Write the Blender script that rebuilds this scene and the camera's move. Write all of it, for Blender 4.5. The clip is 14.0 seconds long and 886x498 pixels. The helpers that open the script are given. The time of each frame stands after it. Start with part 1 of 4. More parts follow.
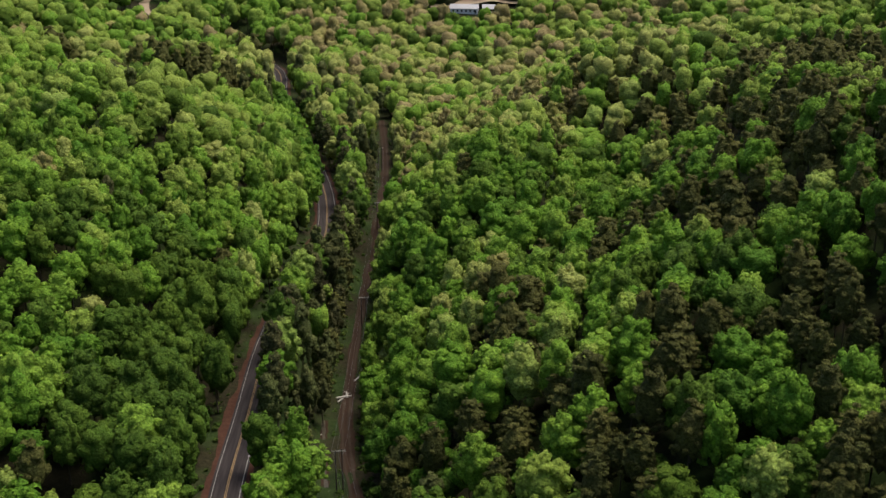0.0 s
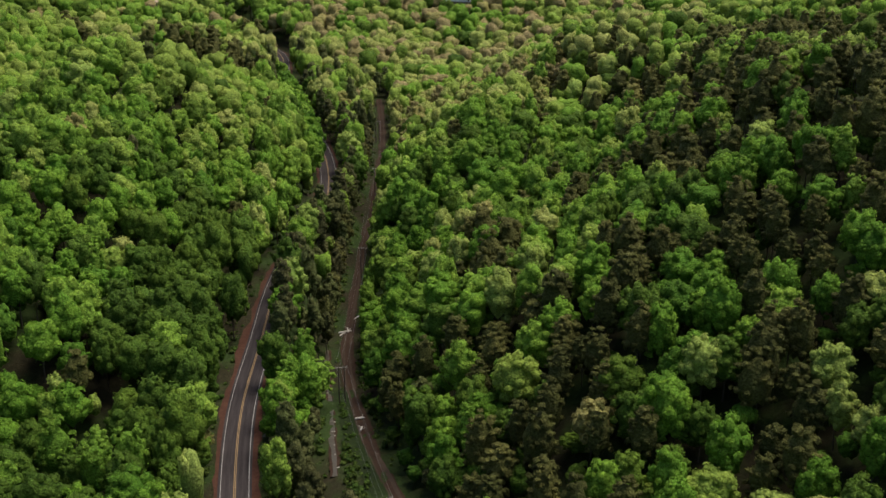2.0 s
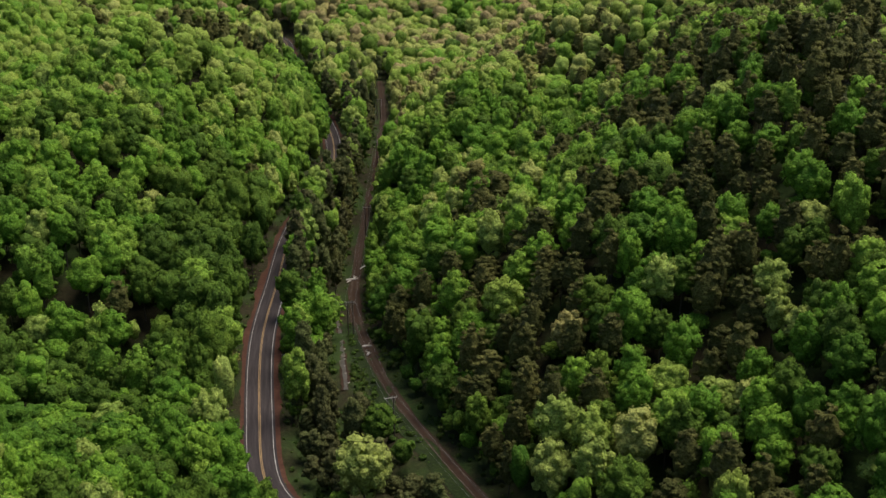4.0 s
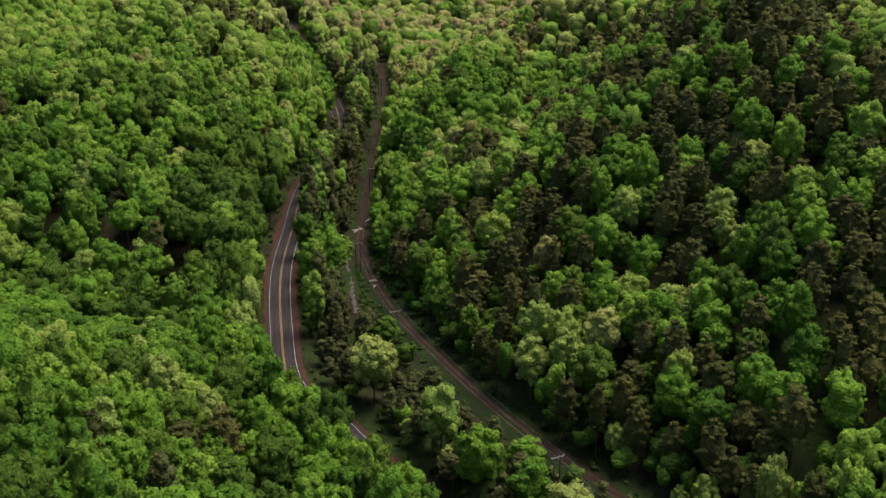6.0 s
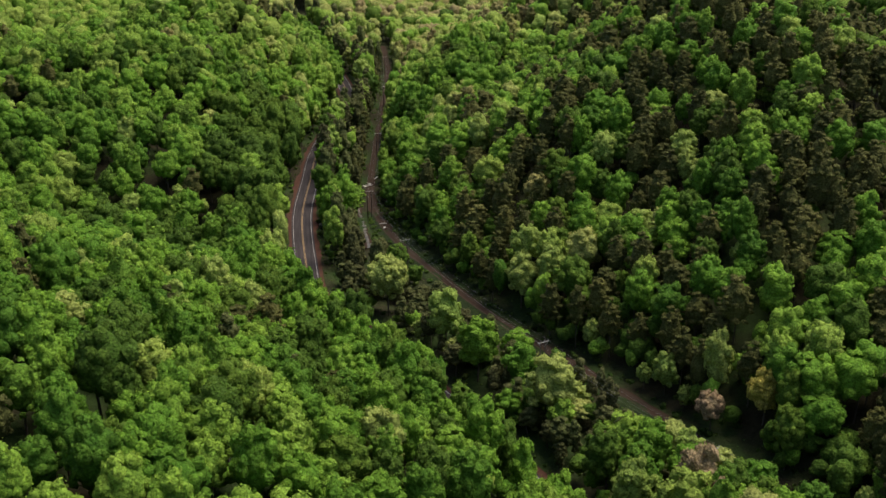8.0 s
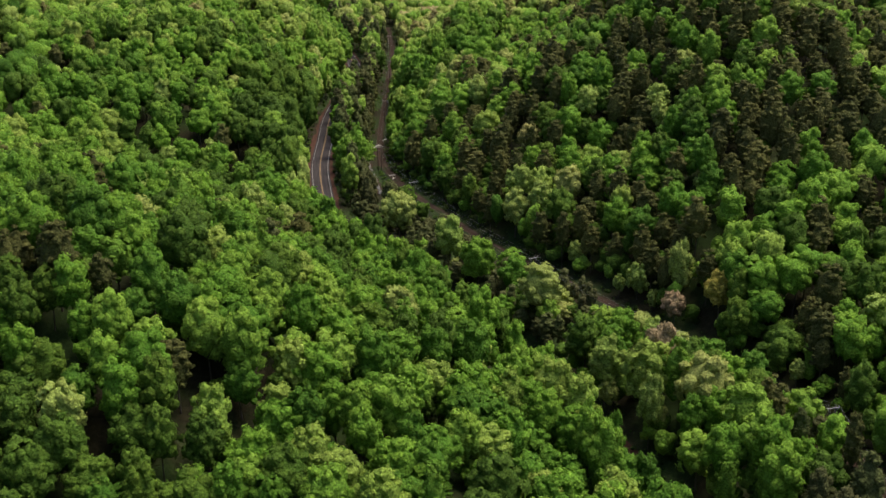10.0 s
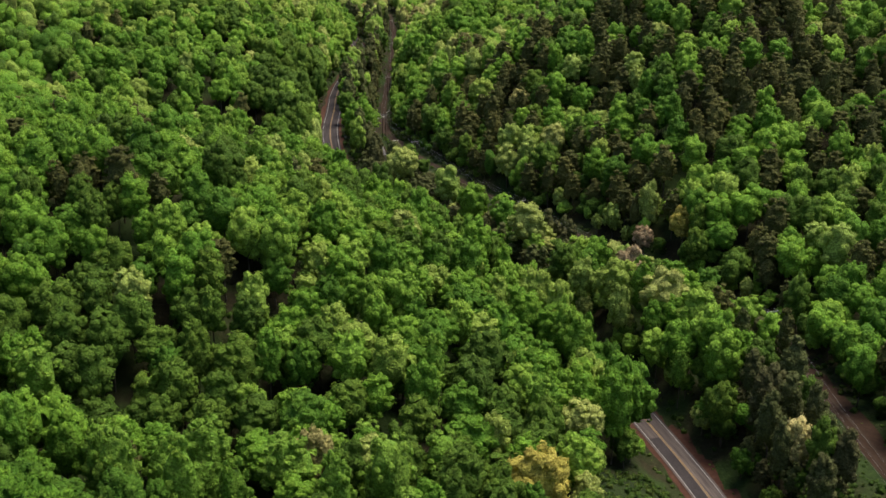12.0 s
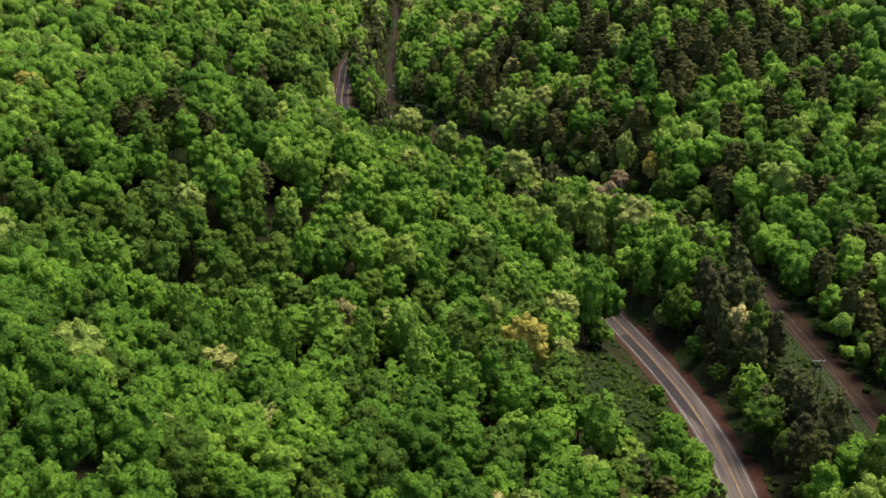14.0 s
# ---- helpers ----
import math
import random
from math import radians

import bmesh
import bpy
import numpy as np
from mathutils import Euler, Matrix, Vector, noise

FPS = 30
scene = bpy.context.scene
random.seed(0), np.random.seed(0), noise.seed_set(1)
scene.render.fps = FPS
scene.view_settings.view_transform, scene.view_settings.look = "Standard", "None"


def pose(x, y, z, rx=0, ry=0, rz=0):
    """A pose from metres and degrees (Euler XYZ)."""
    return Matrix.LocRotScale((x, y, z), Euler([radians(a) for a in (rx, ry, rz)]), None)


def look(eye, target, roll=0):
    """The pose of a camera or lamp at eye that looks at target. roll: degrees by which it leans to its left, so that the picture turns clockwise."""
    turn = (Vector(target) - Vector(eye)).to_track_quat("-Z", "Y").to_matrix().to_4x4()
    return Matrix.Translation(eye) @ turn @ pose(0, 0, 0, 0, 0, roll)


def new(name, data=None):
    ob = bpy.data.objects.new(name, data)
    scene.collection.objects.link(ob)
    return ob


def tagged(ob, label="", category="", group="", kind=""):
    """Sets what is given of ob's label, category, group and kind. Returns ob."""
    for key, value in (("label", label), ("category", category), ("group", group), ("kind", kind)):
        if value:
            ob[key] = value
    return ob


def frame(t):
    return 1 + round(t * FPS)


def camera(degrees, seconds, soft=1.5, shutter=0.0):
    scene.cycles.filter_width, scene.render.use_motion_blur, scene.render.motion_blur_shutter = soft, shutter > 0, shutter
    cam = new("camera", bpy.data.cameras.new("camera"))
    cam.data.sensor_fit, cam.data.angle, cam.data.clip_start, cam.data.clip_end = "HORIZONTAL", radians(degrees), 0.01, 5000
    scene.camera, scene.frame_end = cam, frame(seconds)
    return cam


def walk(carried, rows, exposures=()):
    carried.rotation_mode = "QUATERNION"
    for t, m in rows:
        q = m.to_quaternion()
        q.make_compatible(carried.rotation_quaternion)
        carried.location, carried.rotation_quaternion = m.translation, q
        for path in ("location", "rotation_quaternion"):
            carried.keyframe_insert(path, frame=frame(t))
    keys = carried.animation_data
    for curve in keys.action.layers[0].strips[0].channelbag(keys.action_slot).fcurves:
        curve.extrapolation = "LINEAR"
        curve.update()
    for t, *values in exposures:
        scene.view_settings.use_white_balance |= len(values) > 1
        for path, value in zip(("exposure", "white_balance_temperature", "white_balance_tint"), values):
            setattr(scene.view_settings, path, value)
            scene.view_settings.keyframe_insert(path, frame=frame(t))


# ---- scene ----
cam = camera(43.0, 14.0)
METRES, EYE, TILT, LEAN, TURN = 210.0, 150.0, -20.3, 0.0, 0.0
DEEP = 1.8475  # the longer lens draws the path out along the view
ROWS = [
    (0.0, 0.0, 0.0, 0.0, 0.0, 0.0, -0.0),
    (0.5, 0.0046, -0.0233, -0.0168, -0.07, -0.09, -0.01),
    (1.0, 0.0078, -0.0474, -0.034, -0.11, -0.1, 0.01),
    (1.5, 0.0091, -0.0716, -0.0526, -0.17, -0.18, 0.03),
    (2.0, 0.01, -0.0945, -0.07, -0.22, -0.22, 0.05),
    (2.5, 0.0103, -0.1174, -0.0872, -0.26, -0.24, 0.08),
    (3.0, 0.0106, -0.1408, -0.1049, -0.29, -0.25, 0.12),
    (5.5, 0.0107, -0.2706, -0.2048, -0.62, -0.25, 0.36),
    (6.0, 0.0097, -0.2994, -0.227, -0.66, -0.24, 0.41),
    (6.5, 0.008, -0.3292, -0.2502, -0.74, -0.23, 0.47),
    (7.0, 0.006, -0.3601, -0.274, -0.81, -0.19, 0.53),
    (7.5, 0.0018, -0.3914, -0.2974, -0.95, -0.18, 0.6),
    (8.0, -0.0026, -0.4242, -0.322, -1.02, -0.17, 0.66),
    (10.5, -0.0152, -0.5763, -0.4398, -1.15, -0.38, 0.81),
    (11.0, -0.0155, -0.604, -0.4608, -1.18, -0.38, 0.81),
    (11.5, -0.0165, -0.6332, -0.4829, -1.22, -0.39, 0.81),
    (12.0, -0.0178, -0.6637, -0.5059, -1.23, -0.38, 0.84),
    (12.5, -0.0192, -0.6953, -0.5298, -1.27, -0.36, 0.86),
    (13.0, -0.0213, -0.7277, -0.5545, -1.26, -0.36, 0.89),
    (13.5, -0.024, -0.7605, -0.5795, -1.27, -0.36, 0.9),
    (14.0, -0.0265, -0.7939, -0.605, -1.29, -0.34, 0.94),
]
walk(cam, [(t, pose(0, 0, EYE, TILT, LEAN, TURN) @ pose(METRES * x, METRES * DEEP * y, METRES * z, 90 + pitch / DEEP, roll, yaw / DEEP))
           for t, x, y, z, yaw, pitch, roll in ROWS], [(0.0, -0.10), (3.0, -0.08), (8.0, 0.09), (14.0, 0.40)])

# ---- world and light ----
world = bpy.data.worlds.new("overcast_sky")
scene.world = world
world.use_nodes = True
wn = world.node_tree.nodes
sky = wn.new("ShaderNodeTexSky")
sky.sky_type, sky.sun_disc = "NISHITA", False
SUN_UP, SUN_ROUND = 66.0, 56.0
sky.sun_elevation, sky.sun_rotation = radians(SUN_UP), radians(SUN_ROUND)
sky.air_density, sky.dust_density, sky.ozone_density = 1.0, 3.0, 1.0
wn["Background"].inputs["Strength"].default_value = 0.15
world.node_tree.links.new(sky.outputs[0], wn["Background"].inputs["Color"])

sun_data = bpy.data.lights.new("sun", "SUN")
sun_data.energy, sun_data.angle, sun_data.color = 5.0, radians(40), (1.0, 0.94, 0.80)
sun = new("sun", sun_data)
sun_way = Vector((math.sin(radians(SUN_ROUND)) * math.cos(radians(SUN_UP)), math.cos(radians(SUN_ROUND)) * math.cos(radians(SUN_UP)), math.sin(radians(SUN_UP))))
sun.matrix_world = look(sun_way * 900, (0, 0, 0))


# ---- materials ----
def nodes_of(name):
    mat = bpy.data.materials.new(name)
    mat.use_nodes = True
    nt = mat.node_tree
    return mat, nt, nt.nodes, nt.links, nt.nodes["Principled BSDF"]


def math_node(nt, op, a, b=None, clamp=False):
    n = nt.nodes.new("ShaderNodeMath")
    n.operation, n.use_clamp = op, clamp
    for i, v in enumerate((a, b)):
        if v is None:
            continue
        if isinstance(v, (int, float)):
            n.inputs[i].default_value = v
        else:
            nt.links.new(v, n.inputs[i])
    return n.outputs[0]


def ramp_node(nt, fac, stops):
    n = nt.nodes.new("ShaderNodeValToRGB")
    while len(n.color_ramp.elements) < len(stops):
        n.color_ramp.elements.new(0.5)
    for e, (p, c) in zip(n.color_ramp.elements, stops):
        e.position, e.color = p, (*c, 1)
    nt.links.new(fac, n.inputs[0])
    return n.outputs[0]


def noise_node(nt, scale, detail=3.0, rough=0.6, vector=None):
    n = nt.nodes.new("ShaderNodeTexNoise")
    n.inputs["Scale"].default_value, n.inputs["Detail"].default_value, n.inputs["Roughness"].default_value = scale, detail, rough
    if vector is None:
        vector = nt.nodes.new("ShaderNodeNewGeometry").outputs["Position"]
    nt.links.new(vector, n.inputs["Vector"])
    return n.outputs["Fac"]


def mix_node(nt, fac, a, b, kind="MIX"):
    n = nt.nodes.new("ShaderNodeMix")
    n.data_type, n.blend_type = "RGBA", kind
    for i, v in ((0, fac), (6, a), (7, b)):
        if isinstance(v, (int, float)):
            n.inputs[i].default_value = v
        elif isinstance(v, tuple):
            n.inputs[i].default_value = (*v, 1)
        else:
            nt.links.new(v, n.inputs[i])
    return n.outputs[2]


def bump_node(nt, bsdf, height, strength, distance):
    n = nt.nodes.new("ShaderNodeBump")
    n.inputs["Strength"].default_value, n.inputs["Distance"].default_value = strength, distance
    nt.links.new(height, n.inputs["Height"])
    nt.links.new(n.outputs[0], bsdf.inputs["Normal"])


def foliage(name, stops, through_light=0.2, spread=0.5, round_off=0.62):
    """Leaves: each tree has its own tone, with the light and shade of its place painted in, each spray of leaves a
    little of its own.
    """
    mat, nt, nodes, links, bsdf = nodes_of(name)
    tone = nodes.new("ShaderNodeAttribute")
    tone.attribute_name = "tone"
    info = nodes.new("ShaderNodeObjectInfo")
    alone = math_node(nt, "LESS_THAN", tone.outputs["Fac"], 0.005)
    own = math_node(nt, "ADD", tone.outputs["Fac"], math_node(nt, "MULTIPLY", alone, info.outputs["Random"]))
    spray = nodes.new("ShaderNodeAttribute")
    spray.attribute_name = "spray"
    colour = ramp_node(nt, own, stops)
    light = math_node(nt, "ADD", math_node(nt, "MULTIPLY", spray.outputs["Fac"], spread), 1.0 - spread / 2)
    clumps = nodes.new("ShaderNodeTexVoronoi")
    clumps.inputs["Scale"].default_value = 2.6
    links.new(nodes.new("ShaderNodeNewGeometry").outputs["Position"], clumps.inputs["Vector"])
    clump_tone = nodes.new("ShaderNodeSeparateColor")
    links.new(clumps.outputs["Color"], clump_tone.inputs[0])
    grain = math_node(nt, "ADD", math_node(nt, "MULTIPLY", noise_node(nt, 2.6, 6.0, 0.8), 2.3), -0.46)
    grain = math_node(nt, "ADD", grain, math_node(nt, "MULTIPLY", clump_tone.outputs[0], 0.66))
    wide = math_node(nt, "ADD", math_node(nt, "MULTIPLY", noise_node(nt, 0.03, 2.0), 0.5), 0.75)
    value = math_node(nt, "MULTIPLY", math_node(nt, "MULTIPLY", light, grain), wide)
    hsv = nodes.new("ShaderNodeHueSaturation")
    links.new(colour, hsv.inputs["Color"])
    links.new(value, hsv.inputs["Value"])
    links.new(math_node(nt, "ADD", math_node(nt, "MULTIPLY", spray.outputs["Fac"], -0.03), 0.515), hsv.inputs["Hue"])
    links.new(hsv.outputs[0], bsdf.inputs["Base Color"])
    bsdf.inputs["Roughness"].default_value = 0.7
    bsdf.inputs["Specular IOR Level"].default_value = 0.08
    dome = nodes.new("ShaderNodeAttribute")
    dome.attribute_name = "dome"
    to_world = nodes.new("ShaderNodeVectorTransform")
    to_world.vector_type, to_world.convert_from, to_world.convert_to = "NORMAL", "OBJECT", "WORLD"
    links.new(dome.outputs["Vector"], to_world.inputs[0])
    blend = nodes.new("ShaderNodeMix")
    blend.data_type = "VECTOR"
    blend.inputs[0].default_value = round_off
    links.new(nodes.new("ShaderNodeNewGeometry").outputs["Normal"], blend.inputs[4])
    links.new(to_world.outputs[0], blend.inputs[5])
    fair = nodes.new("ShaderNodeVectorMath")
    fair.operation = "NORMALIZE"
    links.new(blend.outputs[1], fair.inputs[0])
    bump = nodes.new("ShaderNodeBump")
    bump.inputs["Strength"].default_value, bump.inputs["Distance"].default_value = 0.85, 0.6
    cells = nodes.new("ShaderNodeTexVoronoi")
    cells.inputs["Scale"].default_value, cells.inputs["Randomness"].default_value = 1.5, 1.0
    links.new(nodes.new("ShaderNodeNewGeometry").outputs["Position"], cells.inputs["Vector"])
    tufts = math_node(nt, "SUBTRACT", noise_node(nt, 4.0, 3.0, 0.7), math_node(nt, "MULTIPLY", cells.outputs["Distance"], 1.1))
    links.new(tufts, bump.inputs["Height"])
    links.new(fair.outputs[0], bump.inputs["Normal"])
    links.new(bump.outputs[0], bsdf.inputs["Normal"])
    trans = nodes.new("ShaderNodeBsdfTranslucent")
    links.new(hsv.outputs[0], trans.inputs["Color"])
    mix = nodes.new("ShaderNodeMixShader")
    mix.inputs[0].default_value = through_light
    links.new(bsdf.outputs[0], mix.inputs[1])
    links.new(trans.outputs[0], mix.inputs[2])
    links.new(mix.outputs[0], nodes["Material Output"].inputs["Surface"])
    return mat


def plain(name, stops, scale, rough, bump=0.0, metal=0.0, detail=5.0):
    """A surface with grain at two scales."""
    mat, nt, nodes, links, bsdf = nodes_of(name)
    fine, wide = noise_node(nt, scale, detail, 0.65), noise_node(nt, scale * 0.13, 3.0)
    both = math_node(nt, "ADD", math_node(nt, "MULTIPLY", fine, 0.6), math_node(nt, "MULTIPLY", wide, 0.4))
    links.new(ramp_node(nt, both, stops), bsdf.inputs["Base Color"])
    bsdf.inputs["Roughness"].default_value, bsdf.inputs["Metallic"].default_value = rough, metal
    bsdf.inputs["Specular IOR Level"].default_value = 0.5 if rough < 0.6 else 0.15
    if bump:
        bump_node(nt, bsdf, fine, 0.8, bump)
    return mat


LEAF = foliage("broad_leaves", ((0.0, (0.062, 0.135, 0.015)), (0.3, (0.092, 0.192, 0.019)), (0.6, (0.129, 0.243, 0.024)), (0.85, (0.182, 0.292, 0.038)), (1.0, (0.228, 0.292, 0.056))))
POPLAR_LEAF = foliage("poplar_leaves", ((0.0, (0.108, 0.198, 0.022)), (0.5, (0.134, 0.238, 0.028)), (1.0, (0.168, 0.275, 0.037))), spread=0.3)
DARK_LEAF = foliage("deep_green_leaves", ((0.0, (0.056, 0.102, 0.014)), (0.5, (0.070, 0.126, 0.016)), (1.0, (0.092, 0.150, 0.018))))
PALE_LEAF = foliage("pale_spring_leaves", ((0.0, (0.205, 0.295, 0.056)), (0.5, (0.245, 0.310, 0.068)), (1.0, (0.285, 0.305, 0.084))))
TAN_LEAF = foliage("tan_budding_leaves", ((0.0, (0.250, 0.245, 0.070)), (0.5, (0.275, 0.250, 0.085)), (1.0, (0.260, 0.210, 0.095))))
GOLD = foliage("golden_budding_leaves", ((0.0, (0.330, 0.290, 0.056)), (1.0, (0.370, 0.310, 0.066))))
PINKISH = foliage("pinkish_budding_leaves", ((0.0, (0.290, 0.215, 0.120)), (1.0, (0.320, 0.225, 0.130))))
CREAM = foliage("cream_blossom", ((0.0, (0.480, 0.420, 0.170)), (1.0, (0.540, 0.470, 0.210))))
NEEDLE = foliage("pine_needles", ((0.0, (0.056, 0.061, 0.017)), (0.5, (0.074, 0.077, 0.021)), (1.0, (0.098, 0.096, 0.026))), 0.1, 0.25, 0.7)
TWIG = foliage("bare_twigs", ((0.0, (0.068, 0.066, 0.026)), (0.5, (0.078, 0.082, 0.029)), (1.0, (0.084, 0.100, 0.031))), 0.1)
BARK = plain("bark", ((0.3, (0.045, 0.036, 0.028)), (0.7, (0.115, 0.095, 0.075))), 6.0, 0.9, 0.03)
BUSH = foliage("shrub_leaves", ((0.0, (0.036, 0.068, 0.011)), (0.5, (0.052, 0.092, 0.015)), (1.0, (0.080, 0.112, 0.022))))
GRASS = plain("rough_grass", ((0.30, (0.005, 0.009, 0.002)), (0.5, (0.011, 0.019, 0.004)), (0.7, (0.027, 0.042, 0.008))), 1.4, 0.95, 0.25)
CLAY = plain("red_clay", ((0.25, (0.027, 0.012, 0.008)), (0.5, (0.052, 0.022, 0.014)), (0.8, (0.092, 0.042, 0.026))), 0.9, 0.95, 0.12)
DIRT = plain("brown_track_dirt", ((0.25, (0.016, 0.008, 0.006)), (0.5, (0.031, 0.0165, 0.0100)), (0.8, (0.050, 0.029, 0.017))), 0.8, 0.95, 0.1)
SAND = plain("pale_rut_sand", ((0.30, (0.026, 0.017, 0.012)), (0.56, (0.044, 0.030, 0.021)), (0.72, (0.12, 0.092, 0.070))), 0.7, 0.95, 0.06)
YELLOW = plain("yellow_road_paint", ((0.3, (0.13, 0.088, 0.05)), (0.65, (0.27, 0.175, 0.080))), 1.6, 0.7)
WHITE = plain("white_road_paint", ((0.3, (0.15, 0.14, 0.135)), (0.65, (0.36, 0.345, 0.33))), 1.3, 0.7)
POLE = plain("weathered_pole_wood", ((0.3, (0.055, 0.045, 0.038)), (0.7, (0.12, 0.10, 0.085))), 4.0, 0.9, 0.02)
ARM = plain("bleached_crossarm", ((0.3, (0.26, 0.24, 0.22)), (0.7, (0.44, 0.42, 0.38))), 4.0, 0.8, 0.01)
WIRE = plain("aluminium_wire", ((0.3, (0.13, 0.13, 0.13)), (0.7, (0.20, 0.20, 0.20))), 2.0, 0.45, 0.0, 0.6)
BLEACHED = plain("bleached_dead_wood", ((0.3, (0.40, 0.36, 0.32)), (0.7, (0.64, 0.60, 0.55))), 3.0, 0.85, 0.03)
STONE = plain("creek_stone", ((0.3, (0.30, 0.28, 0.25)), (0.7, (0.50, 0.47, 0.43))), 3.0, 0.85, 0.03)
ROOF = plain("grey_metal_roof", ((0.3, (0.20, 0.20, 0.22)), (0.7, (0.32, 0.31, 0.33))), 0.8, 0.5, 0.0, 0.2)
SIDING = plain("white_siding", ((0.3, (0.66, 0.65, 0.63)), (0.7, (0.80, 0.79, 0.77))), 1.5, 0.7)
GLASS = plain("dark_window_glass", ((0.3, (0.02, 0.022, 0.025)), (0.7, (0.04, 0.042, 0.045))), 1.0, 0.1)
FIELD = plain("bare_field_soil", ((0.3, (0.20, 0.145, 0.10)), (0.7, (0.32, 0.25, 0.18))), 0.2, 0.95, 0.1)


def ground_material():
    mat, nt, nodes, links, bsdf = nodes_of("forest_floor")
    fine, wide = noise_node(nt, 0.9, 6.0, 0.7), noise_node(nt, 0.06, 4.0)
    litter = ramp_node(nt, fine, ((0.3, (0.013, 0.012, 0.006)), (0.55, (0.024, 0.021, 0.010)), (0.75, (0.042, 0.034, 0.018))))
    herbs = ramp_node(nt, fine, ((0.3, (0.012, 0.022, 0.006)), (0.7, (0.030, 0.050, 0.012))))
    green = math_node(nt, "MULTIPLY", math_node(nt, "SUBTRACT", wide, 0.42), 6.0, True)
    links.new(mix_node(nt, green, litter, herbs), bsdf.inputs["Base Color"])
    bsdf.inputs["Roughness"].default_value = 0.95
    bsdf.inputs["Specular IOR Level"].default_value = 0.1
    bump_node(nt, bsdf, fine, 1.0, 0.4)
    return mat


def asphalt_material():
    """Worn asphalt: u runs across the road, v along it, in metres."""
    mat, nt, nodes, links, bsdf = nodes_of("worn_asphalt")
    uv = nodes.new("ShaderNodeUVMap")
    sep = nodes.new("ShaderNodeSeparateXYZ")
    links.new(uv.outputs[0], sep.inputs[0])
    along = nodes.new("ShaderNodeMapping")
    along.inputs["Scale"].default_value = (1.0, 0.06, 1.0)
    links.new(uv.outputs[0], along.inputs[0])
    streak = noise_node(nt, 1.3, 4.0, 0.6, along.outputs[0])
    fine = noise_node(nt, 7.0, 4.0, 0.7)
    patch = noise_node(nt, 0.035, 2.0, 0.5)
    base = ramp_node(nt, streak, ((0.3, (0.021, 0.017, 0.017)), (0.5, (0.031, 0.025, 0.026)), (0.7, (0.044, 0.036, 0.036))))
    old = ramp_node(nt, streak, ((0.32, (0.053, 0.042, 0.039)), (0.5, (0.098, 0.077, 0.069)), (0.7, (0.130, 0.104, 0.093))))
    worn = math_node(nt, "MULTIPLY", math_node(nt, "SUBTRACT", -20.0, sep.outputs[1]), 0.03, True)
    stone = mix_node(nt, math_node(nt, "ADD", worn, math_node(nt, "MULTIPLY", math_node(nt, "SUBTRACT", patch, 0.5), 0.4), True), base, old)
    grain = ramp_node(nt, fine, ((0.3, (0.75, 0.75, 0.75)), (0.7, (1.15, 1.15, 1.15))))
    links.new(mix_node(nt, 1.0, stone, grain, "MULTIPLY"), bsdf.inputs["Base Color"])
    bsdf.inputs["Roughness"].default_value = 0.85
    bsdf.inputs["Specular IOR Level"].default_value = 0.12
    bump_node(nt, bsdf, fine, 0.5, 0.02)
    return mat


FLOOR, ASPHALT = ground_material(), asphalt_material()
FRESH = plain("fresh_asphalt", ((0.3, (0.022, 0.018, 0.019)), (0.7, (0.042, 0.034, 0.034))), 2.2, 0.85, 0.02)


def water_material():
    mat, nt, nodes, links, bsdf = nodes_of("creek_water")
    bsdf.inputs["Base Color"].default_value = (0.05, 0.042, 0.030, 1)
    bsdf.inputs["Roughness"].default_value = 0.35
    bsdf.inputs["Specular IOR Level"].default_value = 0.25
    bump_node(nt, bsdf, noise_node(nt, 2.0, 3.0), 0.5, 0.05)
    return mat


WATER = water_material()

# ---- the lie of the land ----
# knolls and ridges: x, y, height, half widths in x and y
HILLS = (
    (-100, 220, 16.7, 64, 31), (-123, 280, 25.4, 58, 44), (-117, 392, 52.0, 48, 92), (-133, 562, 27.3, 33, 55),
    (-52, -19, 24.0, 55, 57), (-117, 35, 39.3, 91, 111), (-76, -181, 33.5, 67, 50), (-95, -117, 12.7, 74, 31),
    (-4, -107, 17.3, 35, 101), (49, 207, 35.6, 43, 93), (124, 164, 21.6, 38, 69), (108, 286, 51.2, 36, 119),
    (19, 366, 27.6, 27, 74), (77, 477, 36.7, 54, 87), (87, 93, 15.4, 32, 64),
)
FAR_HILLS = (
    (-259, 251, 66.5, 89, 232), (264, 243, 66.3, 141, 259), (-229, -183, 75.2, 127, 201), (-295, 664, 48.7, 90, 287),
    (303, 644, 66.7, 145, 381), (288, -207, 62.4, 133, 296), (-85, -283, 68.5, 132, 72), (54, 880, 31.0, 265, 126),
)
# small spurs and hollows on their flanks
SPURS = ((6, 250, 9.0, 14, 48), (-88, 186, -7.0, 34, 18), (-85, 300, 5.0, 24, 40), (68, 294, 8.0, 18, 32), (108, 306, -7.0, 18, 28), (27, -105, 5.0, 16, 45), (80, 92, 3.0, 18, 18),
         (-62, 378, 6.0, 22, 34), (-120, 428, -6.0, 42, 36), (-14, 336, 5.0, 18, 34), (60, -36, 4.5, 22, 46), (62, 138, -4.5, 26, 22), (-60, 60, 4.0, 26, 22), (-62, 260, -3.5, 20, 20), (-100, -85, -3.0, 30, 24), (4, -102, -2.5, 34, 22))
